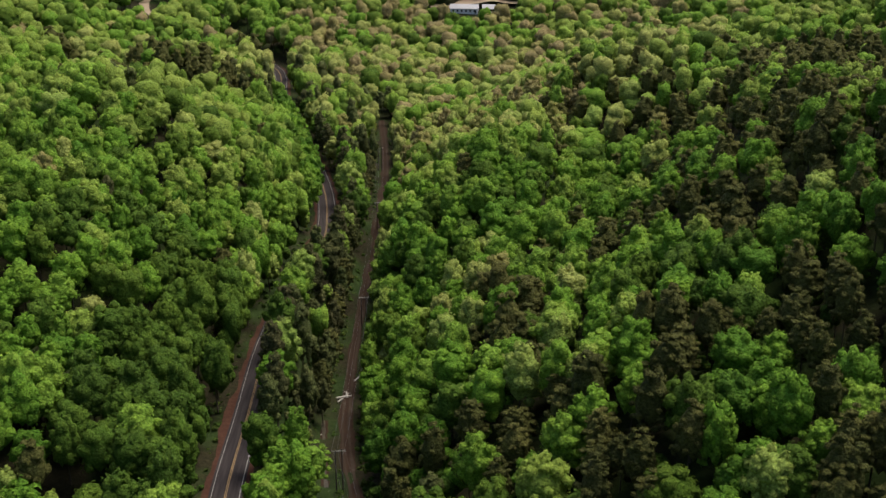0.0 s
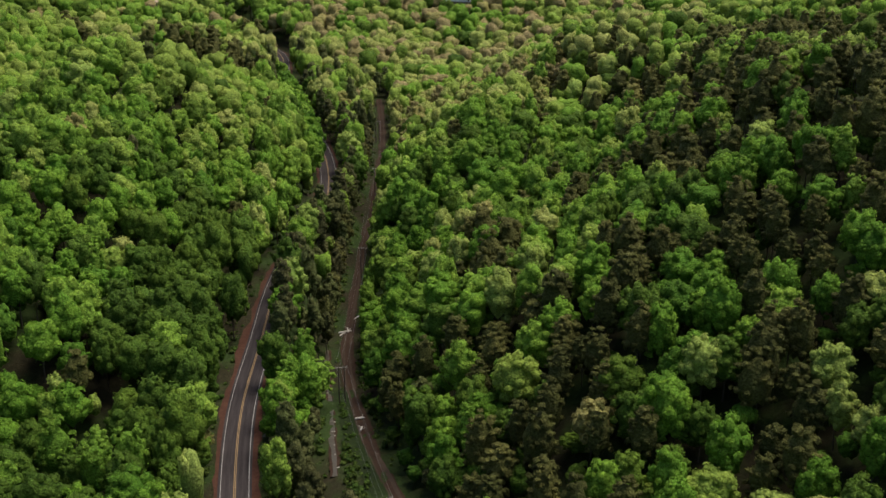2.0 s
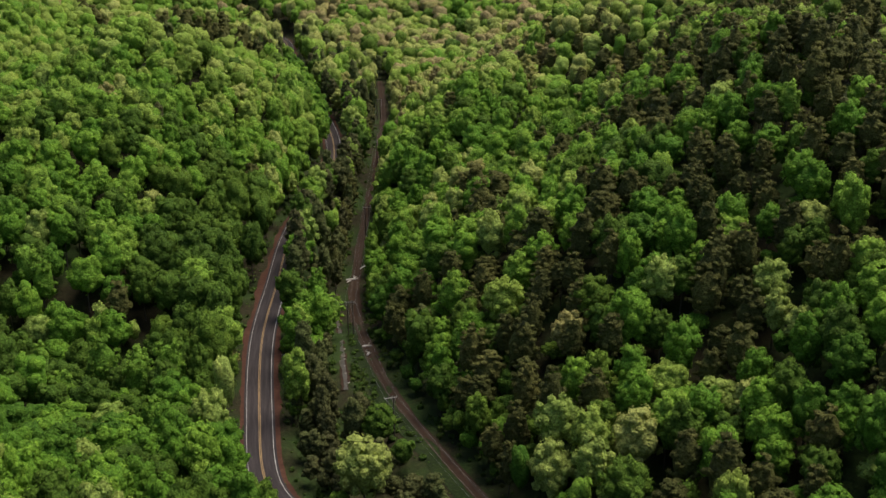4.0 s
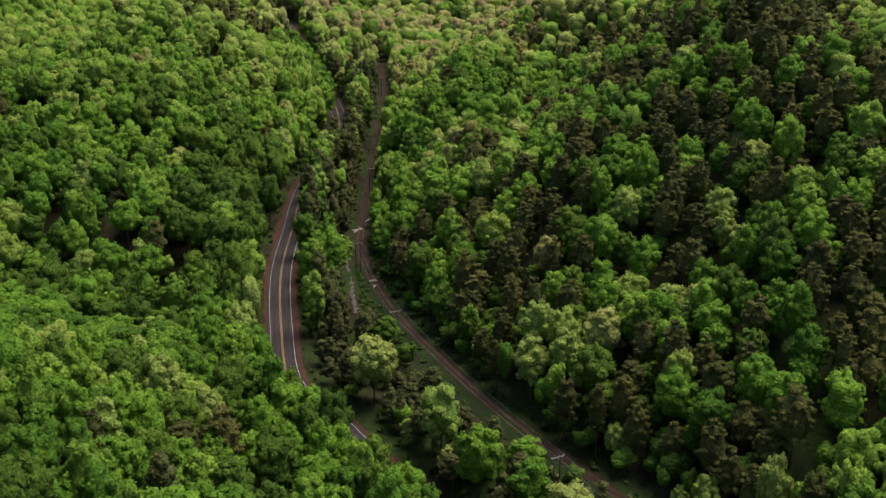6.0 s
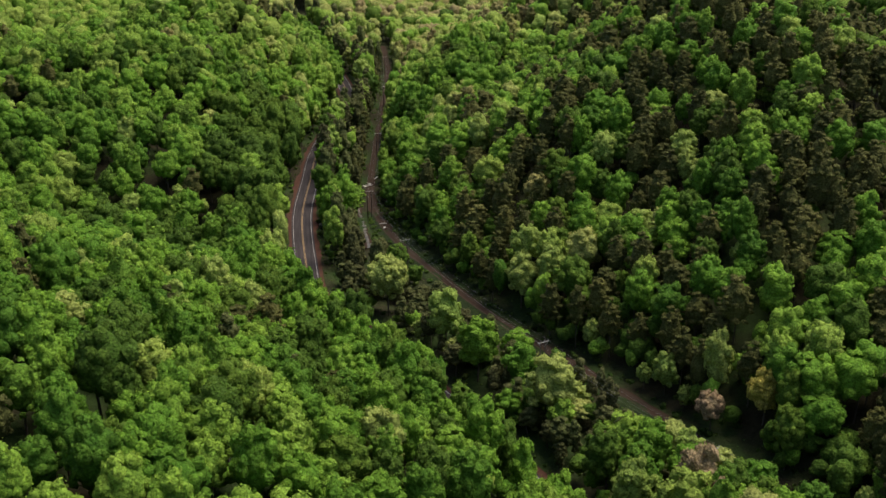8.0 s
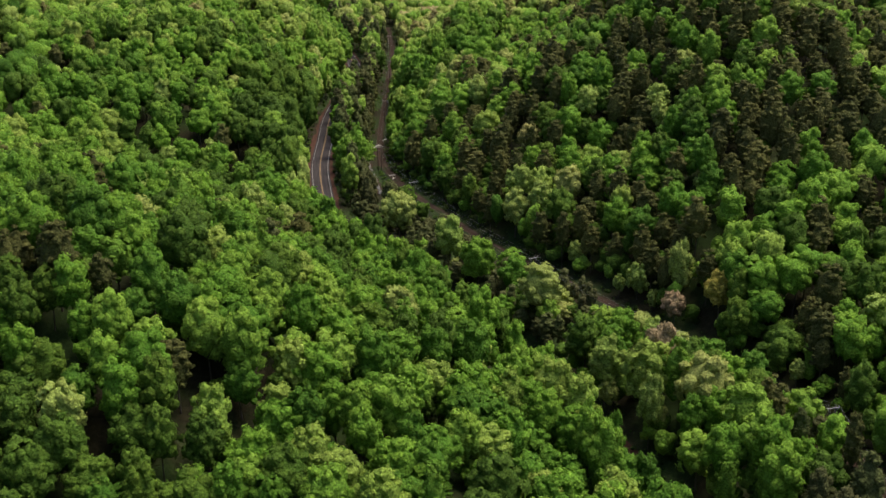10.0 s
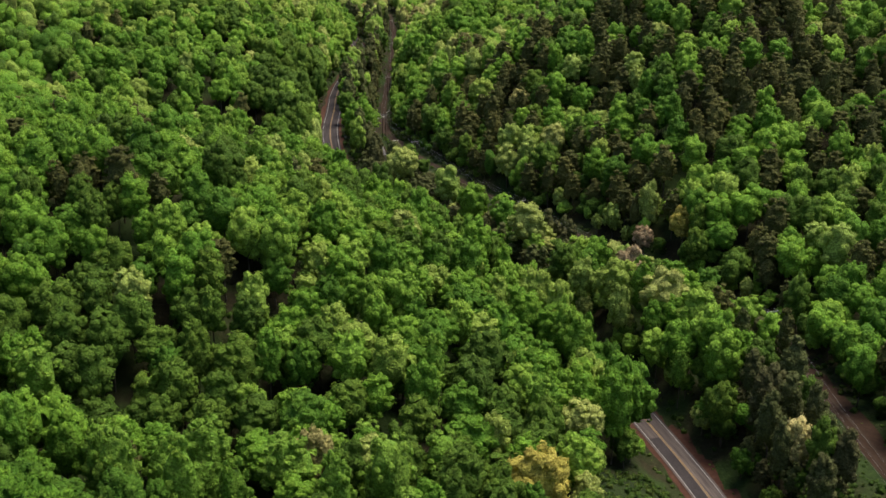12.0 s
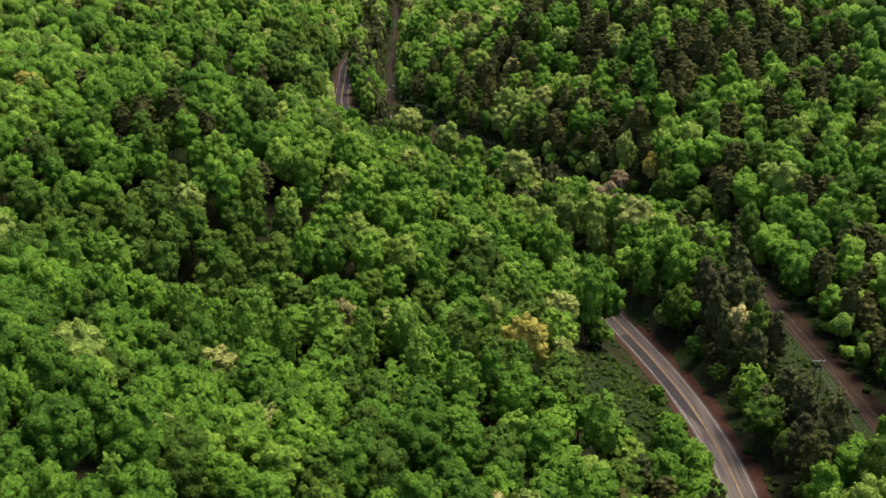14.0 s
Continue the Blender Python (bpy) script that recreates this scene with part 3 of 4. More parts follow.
# ---- where which trees grow ----
# stands: kind, centre, half widths, share of the trees there
# deep green stands in the hollows put the shade there into leaf colour
STANDS = (
    ("dark_broadleaf_tree", -18, 150, 20, 62, 0.6), ("bare_tree", -14, 150, 18, 60, 0.35), ("pine_tree", 20, 80, 20, 60, 0.25), ("dark_broadleaf_tree", 18, 78, 16, 36, 0.35),
    ("pine_tree", 35, 174, 11, 12, 0.8), ("pine_tree", -6, 208, 6, 10, 0.7), ("pine_tree", 20, 157, 17, 13, 0.75), ("pine_tree", 10, 200, 6, 15, 0.7), ("pine_tree", 82, 360, 12, 26, 0.75),
    ("pine_tree", 95, 306, 10, 26, 0.8), ("pine_tree", 72, 398, 9, 12, 0.8), ("pine_tree", 73, 452, 10, 12, 0.8), ("pine_tree", 160, 505, 14, 30, 0.8), ("pine_tree", 77, 210, 10, 13, 0.8),
    ("pine_tree", 83, 187, 10, 9, 0.8), ("pine_tree", 104, 225, 11, 14, 0.8), ("pine_tree", 72, 184, 9, 18, 0.75), ("pine_tree", 64, 255, 8, 24, 0.7), ("pine_tree", 105, 174, 10, 11, 0.8),
    ("pine_tree", 128, 147, 12, 18, 0.8), ("pine_tree", 48, 73, 8, 13, 0.75), ("pine_tree", 63, 69, 8, 9, 0.75), ("pine_tree", 20, 134, 7, 9, 0.7), ("pine_tree", 3, 95, 6, 13, 0.5),
    ("pine_tree", 16, 79, 6, 11, 0.5), ("bare_tree", 30, 69, 6, 10, 0.7), ("bare_tree", 37, 50, 7, 13, 0.7), ("bare_tree", 49, 34, 6, 8, 0.6), ("pine_tree", -142, 543, 44, 13, 0.95),
    ("pine_tree", -110, 556, 18, 16, 0.95), ("pine_tree", -199, 606, 18, 16, 0.8), ("bare_tree", -24, 165, 10, 45, 0.75), ("pale_tree", -62, 524, 9, 50, 0.7), ("tan_tree", -80, 712, 14, 34, 0.6), ("bare_tree", -39, 530, 7, 70, 0.6), ("pine_tree", -111, 686, 12, 42, 0.7),
    ("pine_tree", 104, 110, 25, 28, 0.8), ("pine_tree", 128, 200, 40, 60, 0.35), ("pine_tree", 72, 150, 16, 22, 0.55), ("pine_tree", 100, 270, 40, 30, 0.6),
    ("pine_tree", 66, 78, 14, 14, 0.55), ("pine_tree", 105, 20, 24, 24, 0.25), ("pine_tree", 114, -62, 20, 40, 0.3), 
    ("pine_tree", 42, 290, 16, 26, 0.4), ("pine_tree", 130, 380, 50, 60, 0.5), ("pine_tree", -42, -42, 15, 7, 0.55), ("pine_tree", -80, -21, 17, 7, 0.8),
    ("pine_tree", 62, 45, 12, 22, 0.5), ("tan_tree", 0, 520, 50, 40, 0.5), ("pale_tree", 10, 560, 60, 60, 0.4),
    ("tan_tree", 60, 640, 90, 40, 0.5), ("pale_tree", 40, 470, 60, 70, 0.4), ("tan_tree", 20, 450, 40, 50, 0.25), ("bare_tree", -37, 330, 9, 70, 0.8), ("bare_tree", -34, 420, 8, 60, 0.7), ("bare_tree", -36, 265, 7, 30, 0.75),
    ("bare_tree", 76, -40, 8, 26, 0.6), ("bare_tree", 74, -95, 9, 40, 0.55), ("bare_tree", -18, 170, 9, 26, 0.6),
    ("pale_tree", 44, 36, 20, 40, 0.35), ("pale_tree", 8, 100, 14, 26, 0.3), ("pine_tree", 132, 112, 30, 46, 0.6), ("pale_tree", 66, 138, 16, 20, 0.25), ("pine_tree", 190, 420, 50, 90, 0.6), ("pine_tree", 140, 240, 40, 60, 0.45), ("pale_tree", 15, 250, 18, 60, 0.2), ("bare_tree", -80, 590, 30, 50, 0.5), ("dark_broadleaf_tree", -68, 240, 15, 75, 0.8), ("dark_broadleaf_tree", -90, 172, 50, 15, 0.65),
    ("dark_broadleaf_tree", -72, -72, 32, 20, 0.75), ("dark_broadleaf_tree", -40, -70, 50, 20, 0.35), ("dark_broadleaf_tree", 74, 24, 16, 36, 0.3), ("tulip_poplar", -80, 178, 26, 12, 0.4), ("tulip_poplar", -28, -117, 46, 7, 0.75), ("tan_tree", 30, 700, 200, 90, 0.3), ("pale_tree", 0, 640, 160, 60, 0.35), ("pale_tree", -150, 620, 60, 80, 0.3),
    ("pine_tree", 13, 254, 11, 23, 0.7), ("pine_tree", 19, 206, 9, 14, 0.75), ("pine_tree", 31, 178, 11, 12, 0.75), ("pine_tree", 47, 205, 6, 24, 0.7), ("pine_tree", 72, 188, 9, 22, 0.75), ("pine_tree", 69, 208, 8, 11, 0.7),
    ("pine_tree", 64, 153, 10, 16, 0.6), ("pine_tree", 90, 86, 10, 16, 0.6), ("pine_tree", 49, 101, 8, 10, 0.6), ("dark_broadleaf_tree", 35, 150, 12, 16, 0.5),
    ("dark_broadleaf_tree", 78, -80, 14, 62, 0.5), ("bare_tree", 77, -70, 11, 60, 0.4), ("pine_tree", 112, -70, 18, 50, 0.3), ("broadleaf_tree", 26, -22, 26, 38, 0.85),
    ("broadleaf_tree", -24, -54, 24, 24, 0.85), ("dark_broadleaf_tree", 6, -106, 30, 16, 0.55),
)
# open ground kept free of trees: centre and half widths
CLEARINGS = ((41, -95, 15, 27), (-21, 200, 7.0, 42), (88, -75, 6.5, 58), (22, 786, 32, 32), (-203, 775, 10, 50), (-104, 690, 14, 16), (-140, 755, 14, 16))
# trees that stand out, set one by one: kind, x, y, height, width, label
MARKED = (
    ("tulip_poplar", -33.4, 229, 17, 1.05, "tall cone-shaped fresh green tree beside the road"),
    ("tulip_poplar", -30, 222, 14, 1.25, "broad cone-shaped green tree beside the road"),
    ("tulip_poplar", -36, 214, 13, 1.2, "cone-shaped green tree at the road's verge"),
    ("pale_tree", -55, 331, 15, 0.95, "grey-green half-leafed tree at the slope's foot"),
    ("tan_tree", 14.5, 281, 18, 1.05, "tan budding tree among green crowns"),
    ("pale_tree", -13.5, 124.8, 21, 1.28, "pale yellow-green tree in the valley strip"),
    ("pale_tree", 2.8, 99.4, 20, 1.28, "bright yellow-green round tree beside the dirt track"),
    ("broadleaf_tree", 10.8, 83.2, 19, 1.15, "bright green round tree in the valley strip"),
    ("broadleaf_tree", 22, 75.5, 15, 0.95, "light green young tree between road and track"),
    ("pale_tree", 28.1, 60.2, 20, 1.35, "tall pale green tree between road and track"),
    ("pale_tree", 25, 121, 18, 1.2, "pale green round tree at the foot of the slope"),
    ("pale_tree", 27.6, 130, 18, 1.05, "pale green round tree on the slope"),
    ("pale_tree", 42, 119, 18, 1.15, "pale green round tree on the slope"),
    ("broadleaf_tree", 42, 38, 18, 1.1, "bright green tree between road and track"),
    ("tan_tree", 52.7, 17, 22, 1.1, "pinkish tan budding tree beside green crowns"),
    ("broadleaf_tree", 48, 9, 22, 1.35, "bright green tree beside a budding tan one"),
    ("pale_tree", 60, 0, 22, 1.35, "yellow-green half-leafed tree in the valley strip"),
    ("broadleaf_tree", 66, -12, 21, 1.3, "full green tree in the valley strip"),
    ("broadleaf_tree", 74, -28, 15, 0.9, "light green tree beside the power line"),
    ("tan_tree", 16.2, -99.8, 21, 1.3, "yellow-tan budding tree at the edge of the clearing"),
    ("pale_tree", 73.5, -71, 19, 0.8, "cream flowering tree among bare brown trees"),
    ("broadleaf_tree", 70.5, -96, 20, 0.85, "bright green tall tree on the bank above the road"),
    ("broadleaf_tree", 42, -46, 22, 1.4, "tall green tree leaning over the road's bend"),
    ("broadleaf_tree", 51, -81, 5.5, 0.45, "young green tree in the clearing beside the road"),
    ("broadleaf_tree", 50, -98.5, 6.5, 0.5, "young green tree in the clearing beside the road"),
    ("bare_tree", 36.5, -138, 14, 0.9, "tan twiggy tree below the clearing"),
    ("broadleaf_tree", 29, -60, 19, 1.0, "green tree at the edge of the clearing"),
    ("tulip_poplar", 28.7, -131.9, 18, 1.4, "cone-shaped light green tree beside the clearing"),
    ("broadleaf_tree", -18, 268, 15, 1.0, "pale green tree beside the dirt track"),
    ("tan_tree", 63.3, 51, 12, 0.7, "small pinkish tan budding tree beside the track"),
    ("pale_tree", 65.5, 58, 22, 0.75, "tall slender pale green tree among pines"),
    ("tan_tree", 74, 47, 15, 0.9, "yellow-tan budding tree above the track"),
    ("pale_tree", 56, 68, 13, 0.7, "pale green tree at the foot of the slope"),
    ("tan_tree", -126, 6, 16, 1.1, "orange-tan budding tree on the ridge"),
    ("pale_tree", 4.6, -176, 16, 0.8, "cream green budding tree on the near slope"),
    ("tulip_poplar", -43, -104, 19, 1.3, "cone-shaped green tree in the hollow"),
    ("tulip_poplar", -7.5, -128.5, 18, 1.05, "cone-shaped green tree in the hollow"),
    ("tulip_poplar", -1.9, -99, 18, 1.25, "egg-shaped green tree in the hollow"),
    ("tulip_poplar", 0.3, -131.6, 18, 1.2, "cone-shaped green tree in the hollow"),
    ("tulip_poplar", -88, -92, 21, 1.4, "cone-shaped green tree in the hollow"),
    ("tulip_poplar", -79, -86, 20, 1.3, "cone-shaped green tree in the hollow"),
    ("tulip_poplar", -29, -108.4, 18, 1.5, "broad cone-shaped green tree in the hollow"),
    ("tulip_poplar", -84, 178, 20, 1.4, "cone-shaped green tree at the slope's foot"),
    ("tulip_poplar", -72, 172, 19, 1.25, "cone-shaped green tree at the slope's foot"),
    ("dark_broadleaf_tree", 58.5, 161, 15, 1.0, "deep green tree among pines on the slope"),
    ("broadleaf_tree", 65, 166.5, 14, 0.95, "green round tree among pines on the slope"),
    ("bare_tree", -32, 577, 15, 1.1, "bare grey-brown tree at the end of the cut"),
    ("bare_tree", -28, 581, 16, 1.1, "bare grey-brown tree at the end of the cut"),
    ("broadleaf_tree", 79, -7, 14, 0.95, "bright green tree beside the power line"),
    ("broadleaf_tree", 72, 8, 16, 1.0, "green round tree beside the power line"),
    ("bare_tree", 80, -17, 13, 0.9, "olive-brown barely leafed tree beside the power line"),
    ("broadleaf_tree", 65, 19, 14, 0.95, "green round tree between road and track"),
) + tuple((("bare_tree", "bare_tree", "broadleaf_tree", "bare_tree", "pale_tree", "bare_tree", "dark_broadleaf_tree")[k % 7], float(np.interp(y, ROAD_LINE[:, 1], ROAD_LINE[:, 0])) + (5.9 if 262 < y < 335 else 10.0 if 342 < y < 482 else 7.0) + 1.0 * math.sin(1.7 * k), y, 19.0 + 2.2 * math.sin(2.3 * k), 1.08 + 0.14 * math.sin(3.1 * k), ("tall olive-brown barely leafed tree between road and track", "tall green tree between road and track")[k % 7 in (2, 4, 6)]) for k, y in enumerate(np.arange(236, 560, 7.5).tolist())) + tuple(
    (("bare_tree", "pine_tree", "bare_tree")[k % 3], float(np.interp(y, TRACK_LINE[:, 1], TRACK_LINE[:, 0])) - 5.8, y, 16.5 + 1.5 * math.sin(y), 0.84, "slim dark tree at the edge of the power line cut") for k, y in enumerate(range(262, 470, 8))) + tuple(
    ("broadleaf_tree", float(np.interp(y, ROAD_LINE[:, 1], ROAD_LINE[:, 0])) - 6.8 - 0.6 * math.sin(y), y, 21.0 + 1.6 * math.sin(1.3 * y), 1.1, "tall green tree overhanging the road") for y in range(402, 570, 8))


def grow(seed):
    """A loose, even scatter of trees over all the land that can be seen."""
    rng = np.random.RandomState(seed)
    out = []
    for y0, y1, gap in ((-246, 340, 8.0), (340, 580, 8.2), (580, 960, 9.8)):
        rows = np.arange(y0, y1, gap * 0.87)
        for k, y in enumerate(rows):
            half = min(66 + 0.42 * (y + 315), 365)
            xs = np.arange(-half, half, gap) + (k % 2) * gap / 2
            out.append(np.c_[xs + rng.uniform(-0.33, 0.33, len(xs)) * gap, y + rng.uniform(-0.33, 0.33, len(xs)) * gap, np.full(len(xs), gap)])
    for y in np.arange(-440, 960, 11.5):
        half = min(66 + 0.42 * (max(y, -246) + 315), 365) if y > -246 else 0
        xs = np.arange(half + 4, max(half + 110, 240), 12.0)
        for s in (-1, 1):
            out.append(np.c_[s * xs + rng.uniform(-3.5, 3.5, len(xs)), y + rng.uniform(-3.5, 3.5, len(xs)), np.full(len(xs), 11.5)])
    trees = np.vstack(out)
    young = []
    for line in (ROAD_LINE, TRACK_LINE):
        way = unit(np.gradient(line[:, :2], axis=0))
        for q, w in zip(line[::2], way[::2]):
            if -190 < q[1] < 470:
                for d in rng.uniform(5.4, 18, 7) * rng.choice((-1, 1, 1), 7):
                    young.append((q[0] + w[1] * d, q[1] - w[0] * d, 5.0))
    for k, y in enumerate(np.arange(-185, 255, 12.0)):
        xs = np.arange(-118, 125, 12.0) + (k % 2) * 4.6
        young += list(zip(xs + rng.uniform(-3, 3, len(xs)), y + rng.uniform(-3, 3, len(xs)), np.full(len(xs), 5.4)))
    p = np.vstack([trees, young])
    x, y = p[:, 0], p[:, 1]
    keep = (nearest(ROAD_LINE, x, y)[0] > 6.3) & (nearest(TRACK_LINE, x, y)[0] > 5.0)
    left_of_track = np.interp(y, TRACK_LINE[:, 1], TRACK_LINE[:, 0]) - x
    keep &= ~((left_of_track > 0) & (nearest(TRACK_LINE, x, y)[0] < np.where(y > 95, 10.0, 7.5)) & (y > -20) & (y < 190))
    left_of_road = np.interp(y, ROAD_LINE[:, 1], ROAD_LINE[:, 0]) - x
    keep &= ~((left_of_road > 0) & (nearest(ROAD_LINE, x, y)[0] < 11) & (y > -150) & (y < -48))
    keep &= ~((left_of_road < 0) & (nearest(ROAD_LINE, x, y)[0] < 8.6) & (y > -150) & (y < 185))
    keep &= ~((left_of_road > 0) & (nearest(ROAD_LINE, x, y)[0] < 7.0) & (y > 15) & (y < 120))
    keep &= ~((left_of_road < 0) & (nearest(ROAD_LINE, x, y)[0] < 9.8) & (y > 345) & (y < 480))
    keep &= ~((y > 178) & (y < 268) & (np.abs(x + 22.2 + 0.12 * (y - 185)) < 3.6))
    for cx, cy, rx, ry in CLEARINGS:
        keep &= ((x - cx) / rx) ** 2 + ((y - cy) / ry) ** 2 > 1
    for _, mx, my, _, w, _ in MARKED:
        keep &= np.hypot(x - mx, y - my) > (6.6 if (mx, my) == (16.2, -99.8) else 3.2 if mx == 73.5 else 3.4 if 40 < my < 140 and mx < 32 else 4.4) * w
    p = p[keep]
    x, y = p[:, 0], p[:, 1]
    kinds = np.full(len(p), "broadleaf_tree", dtype="U24")
    chance = rng.rand(len(p))
    base = rng.rand(len(p))
    kinds[base < 0.17] = "dark_broadleaf_tree"
    kinds[(base > 0.17) & (base < 0.193)] = "pale_tree"
    kinds[(base > 0.20) & (base < 0.206)] = "tan_tree"
    kinds[(base > 0.22) & (base < 0.25)] = "tulip_poplar"
    kinds[(base > 0.25) & (base < np.where(x > 25, 0.37, 0.265)) & (y < 560)] = "pine_tree"
    kinds[(base > 0.40) & (base < 0.406)] = "bare_tree"
    for kind, cx, cy, rx, ry, share in STANDS:
        inside = (((x - cx) / rx) ** 2 + ((y - cy) / ry) ** 2 < 1) & (chance < share)
        kinds[inside] = kind
        chance = rng.rand(len(p))
    mid_strip = (x > np.interp(y, ROAD_LINE[:, 1], ROAD_LINE[:, 0])) & (x < np.interp(y, TRACK_LINE[:, 1], TRACK_LINE[:, 0])) & (y > 40) & (y < 150)
    kinds[mid_strip & (chance < 0.6)] = "bare_tree"
    young = p[:, 2] < 6
    kinds[young & (kinds == "pine_tree")] = "dark_broadleaf_tree"
    z = ground_height(x, y)
    wide = p[:, 2] / 8.3 * rng.uniform(0.76, 1.2, len(p))
    tall = rng.uniform(0.80, 1.22, len(p)) * (0.75 + 0.25 * wide) * np.where(p[:, 2] < 6, rng.uniform(0.35, 0.7, len(p)), 1.0)
    side = np.minimum(nearest(ROAD_LINE, x, y)[0], nearest(TRACK_LINE, x, y)[0])
    wide *= np.where(side < 9, 0.8, 1.0)
    tall *= np.where(((y > 120) | (y < 0)) & (nearest(ROAD_LINE, x, y)[0] < 22) & (x < np.interp(y, ROAD_LINE[:, 1], ROAD_LINE[:, 0])), 1.25, 1.0)
    between = (x > np.interp(y, ROAD_LINE[:, 1], ROAD_LINE[:, 0])) & (x < np.interp(y, TRACK_LINE[:, 1], TRACK_LINE[:, 0])) & (p[:, 2] > 6)
    tall *= np.where(between, 1.2, 1.0)
    tall *= np.where((y > -152) & (y < -108) & (x > 16) & (x < 56), 0.72, 1.0)
    tall *= np.where((y > 5) & (y < 104) & (x < np.interp(y, ROAD_LINE[:, 1], ROAD_LINE[:, 0])) & (nearest(ROAD_LINE, x, y)[0] < 20), 1.22, 1.0)
    tall = np.where(between & (y > 40) & (y < 150), np.minimum(tall, rng.uniform(0.4, 0.72, len(p))), tall)
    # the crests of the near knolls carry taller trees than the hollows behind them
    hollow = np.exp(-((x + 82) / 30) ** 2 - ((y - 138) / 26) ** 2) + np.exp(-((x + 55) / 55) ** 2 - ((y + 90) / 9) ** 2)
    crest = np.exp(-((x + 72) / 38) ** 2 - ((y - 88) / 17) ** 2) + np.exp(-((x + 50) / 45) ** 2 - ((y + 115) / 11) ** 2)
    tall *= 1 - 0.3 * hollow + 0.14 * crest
    low = between & (y > -20) & (y < 190)
    cap = np.maximum(0.25, nearest(TRACK_LINE, x, y)[0] * 1.08 / 15.8)
    tall = np.where(low, np.clip(tall, np.where(y > 40, 0.3, 0.92) * np.minimum(cap, 1.1), cap), tall)
    hue = np.array([noise.noise(Vector((a * 0.02, b * 0.02, 5.0))) for a, b in zip(x, y)])
    # fresh puts lit slopes, far haze and shaded hollows into the leaf tone
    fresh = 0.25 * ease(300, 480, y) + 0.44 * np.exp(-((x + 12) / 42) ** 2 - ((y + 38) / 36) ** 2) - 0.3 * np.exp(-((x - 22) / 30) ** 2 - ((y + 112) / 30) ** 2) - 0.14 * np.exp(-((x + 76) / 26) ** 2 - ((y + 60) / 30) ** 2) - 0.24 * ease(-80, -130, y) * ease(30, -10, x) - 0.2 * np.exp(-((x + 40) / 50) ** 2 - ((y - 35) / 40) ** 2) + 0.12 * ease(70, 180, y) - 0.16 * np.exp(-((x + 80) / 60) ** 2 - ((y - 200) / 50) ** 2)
    # hollows painted darker and crests lighter, the way light falls on them
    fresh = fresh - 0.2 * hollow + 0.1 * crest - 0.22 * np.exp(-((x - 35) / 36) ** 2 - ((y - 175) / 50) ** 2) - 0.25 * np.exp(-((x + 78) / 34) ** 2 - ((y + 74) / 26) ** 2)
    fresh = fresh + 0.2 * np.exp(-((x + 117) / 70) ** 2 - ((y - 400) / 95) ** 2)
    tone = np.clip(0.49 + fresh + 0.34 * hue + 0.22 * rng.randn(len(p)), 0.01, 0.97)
    return dict(x=x, y=y, z=z, kind=kinds, wide=wide, tall=tall, turn=rng.rand(len(p)) * 6.283, tone=tone, pick=rng.randint(0, 1000, len(p)))


WOODS = grow(11)


def single_tree(kind, variant, label, group):
    """One tree of its own: an empty at its foot with a trunk and a crown."""
    spec = KINDS[kind]
    foot = tagged(new(kind if kind != "dark_broadleaf_tree" else "broadleaf_tree"), label, "tree", group)
    key = (kind, variant)
    if key not in TREE_MESHES:
        v, f, slot, tone, dome = spec["crowns"][0][variant]
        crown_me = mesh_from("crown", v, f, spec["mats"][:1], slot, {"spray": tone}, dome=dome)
        v, f, slot, tone, dome = trunk_pattern(variant, *spec["trunk"])
        TREE_MESHES[key] = (crown_me, mesh_from("trunk", v, f, [BARK], smooth=True))
    for name, me in zip(("crown", "trunk"), TREE_MESHES[key]):
        new(name, me).parent = foot
    return foot


TREE_MESHES = {}
LABELS = {
    "broadleaf_tree": "spring-green broadleaf tree with a full lobed crown on the hillside",
    "dark_broadleaf_tree": "deep green broadleaf tree with a full lobed crown on the hillside",
    "pale_tree": "pale yellow-green half-leafed tree on the hillside",
    "tan_tree": "tan budding tree on the hillside",
    "tulip_poplar": "cone-shaped fresh green tree in the woods",
    "pine_tree": "dark olive pine with a soft layered crown on the slope",
    "bare_tree": "bare grey-brown tree with fine twigs near the valley floor",
}


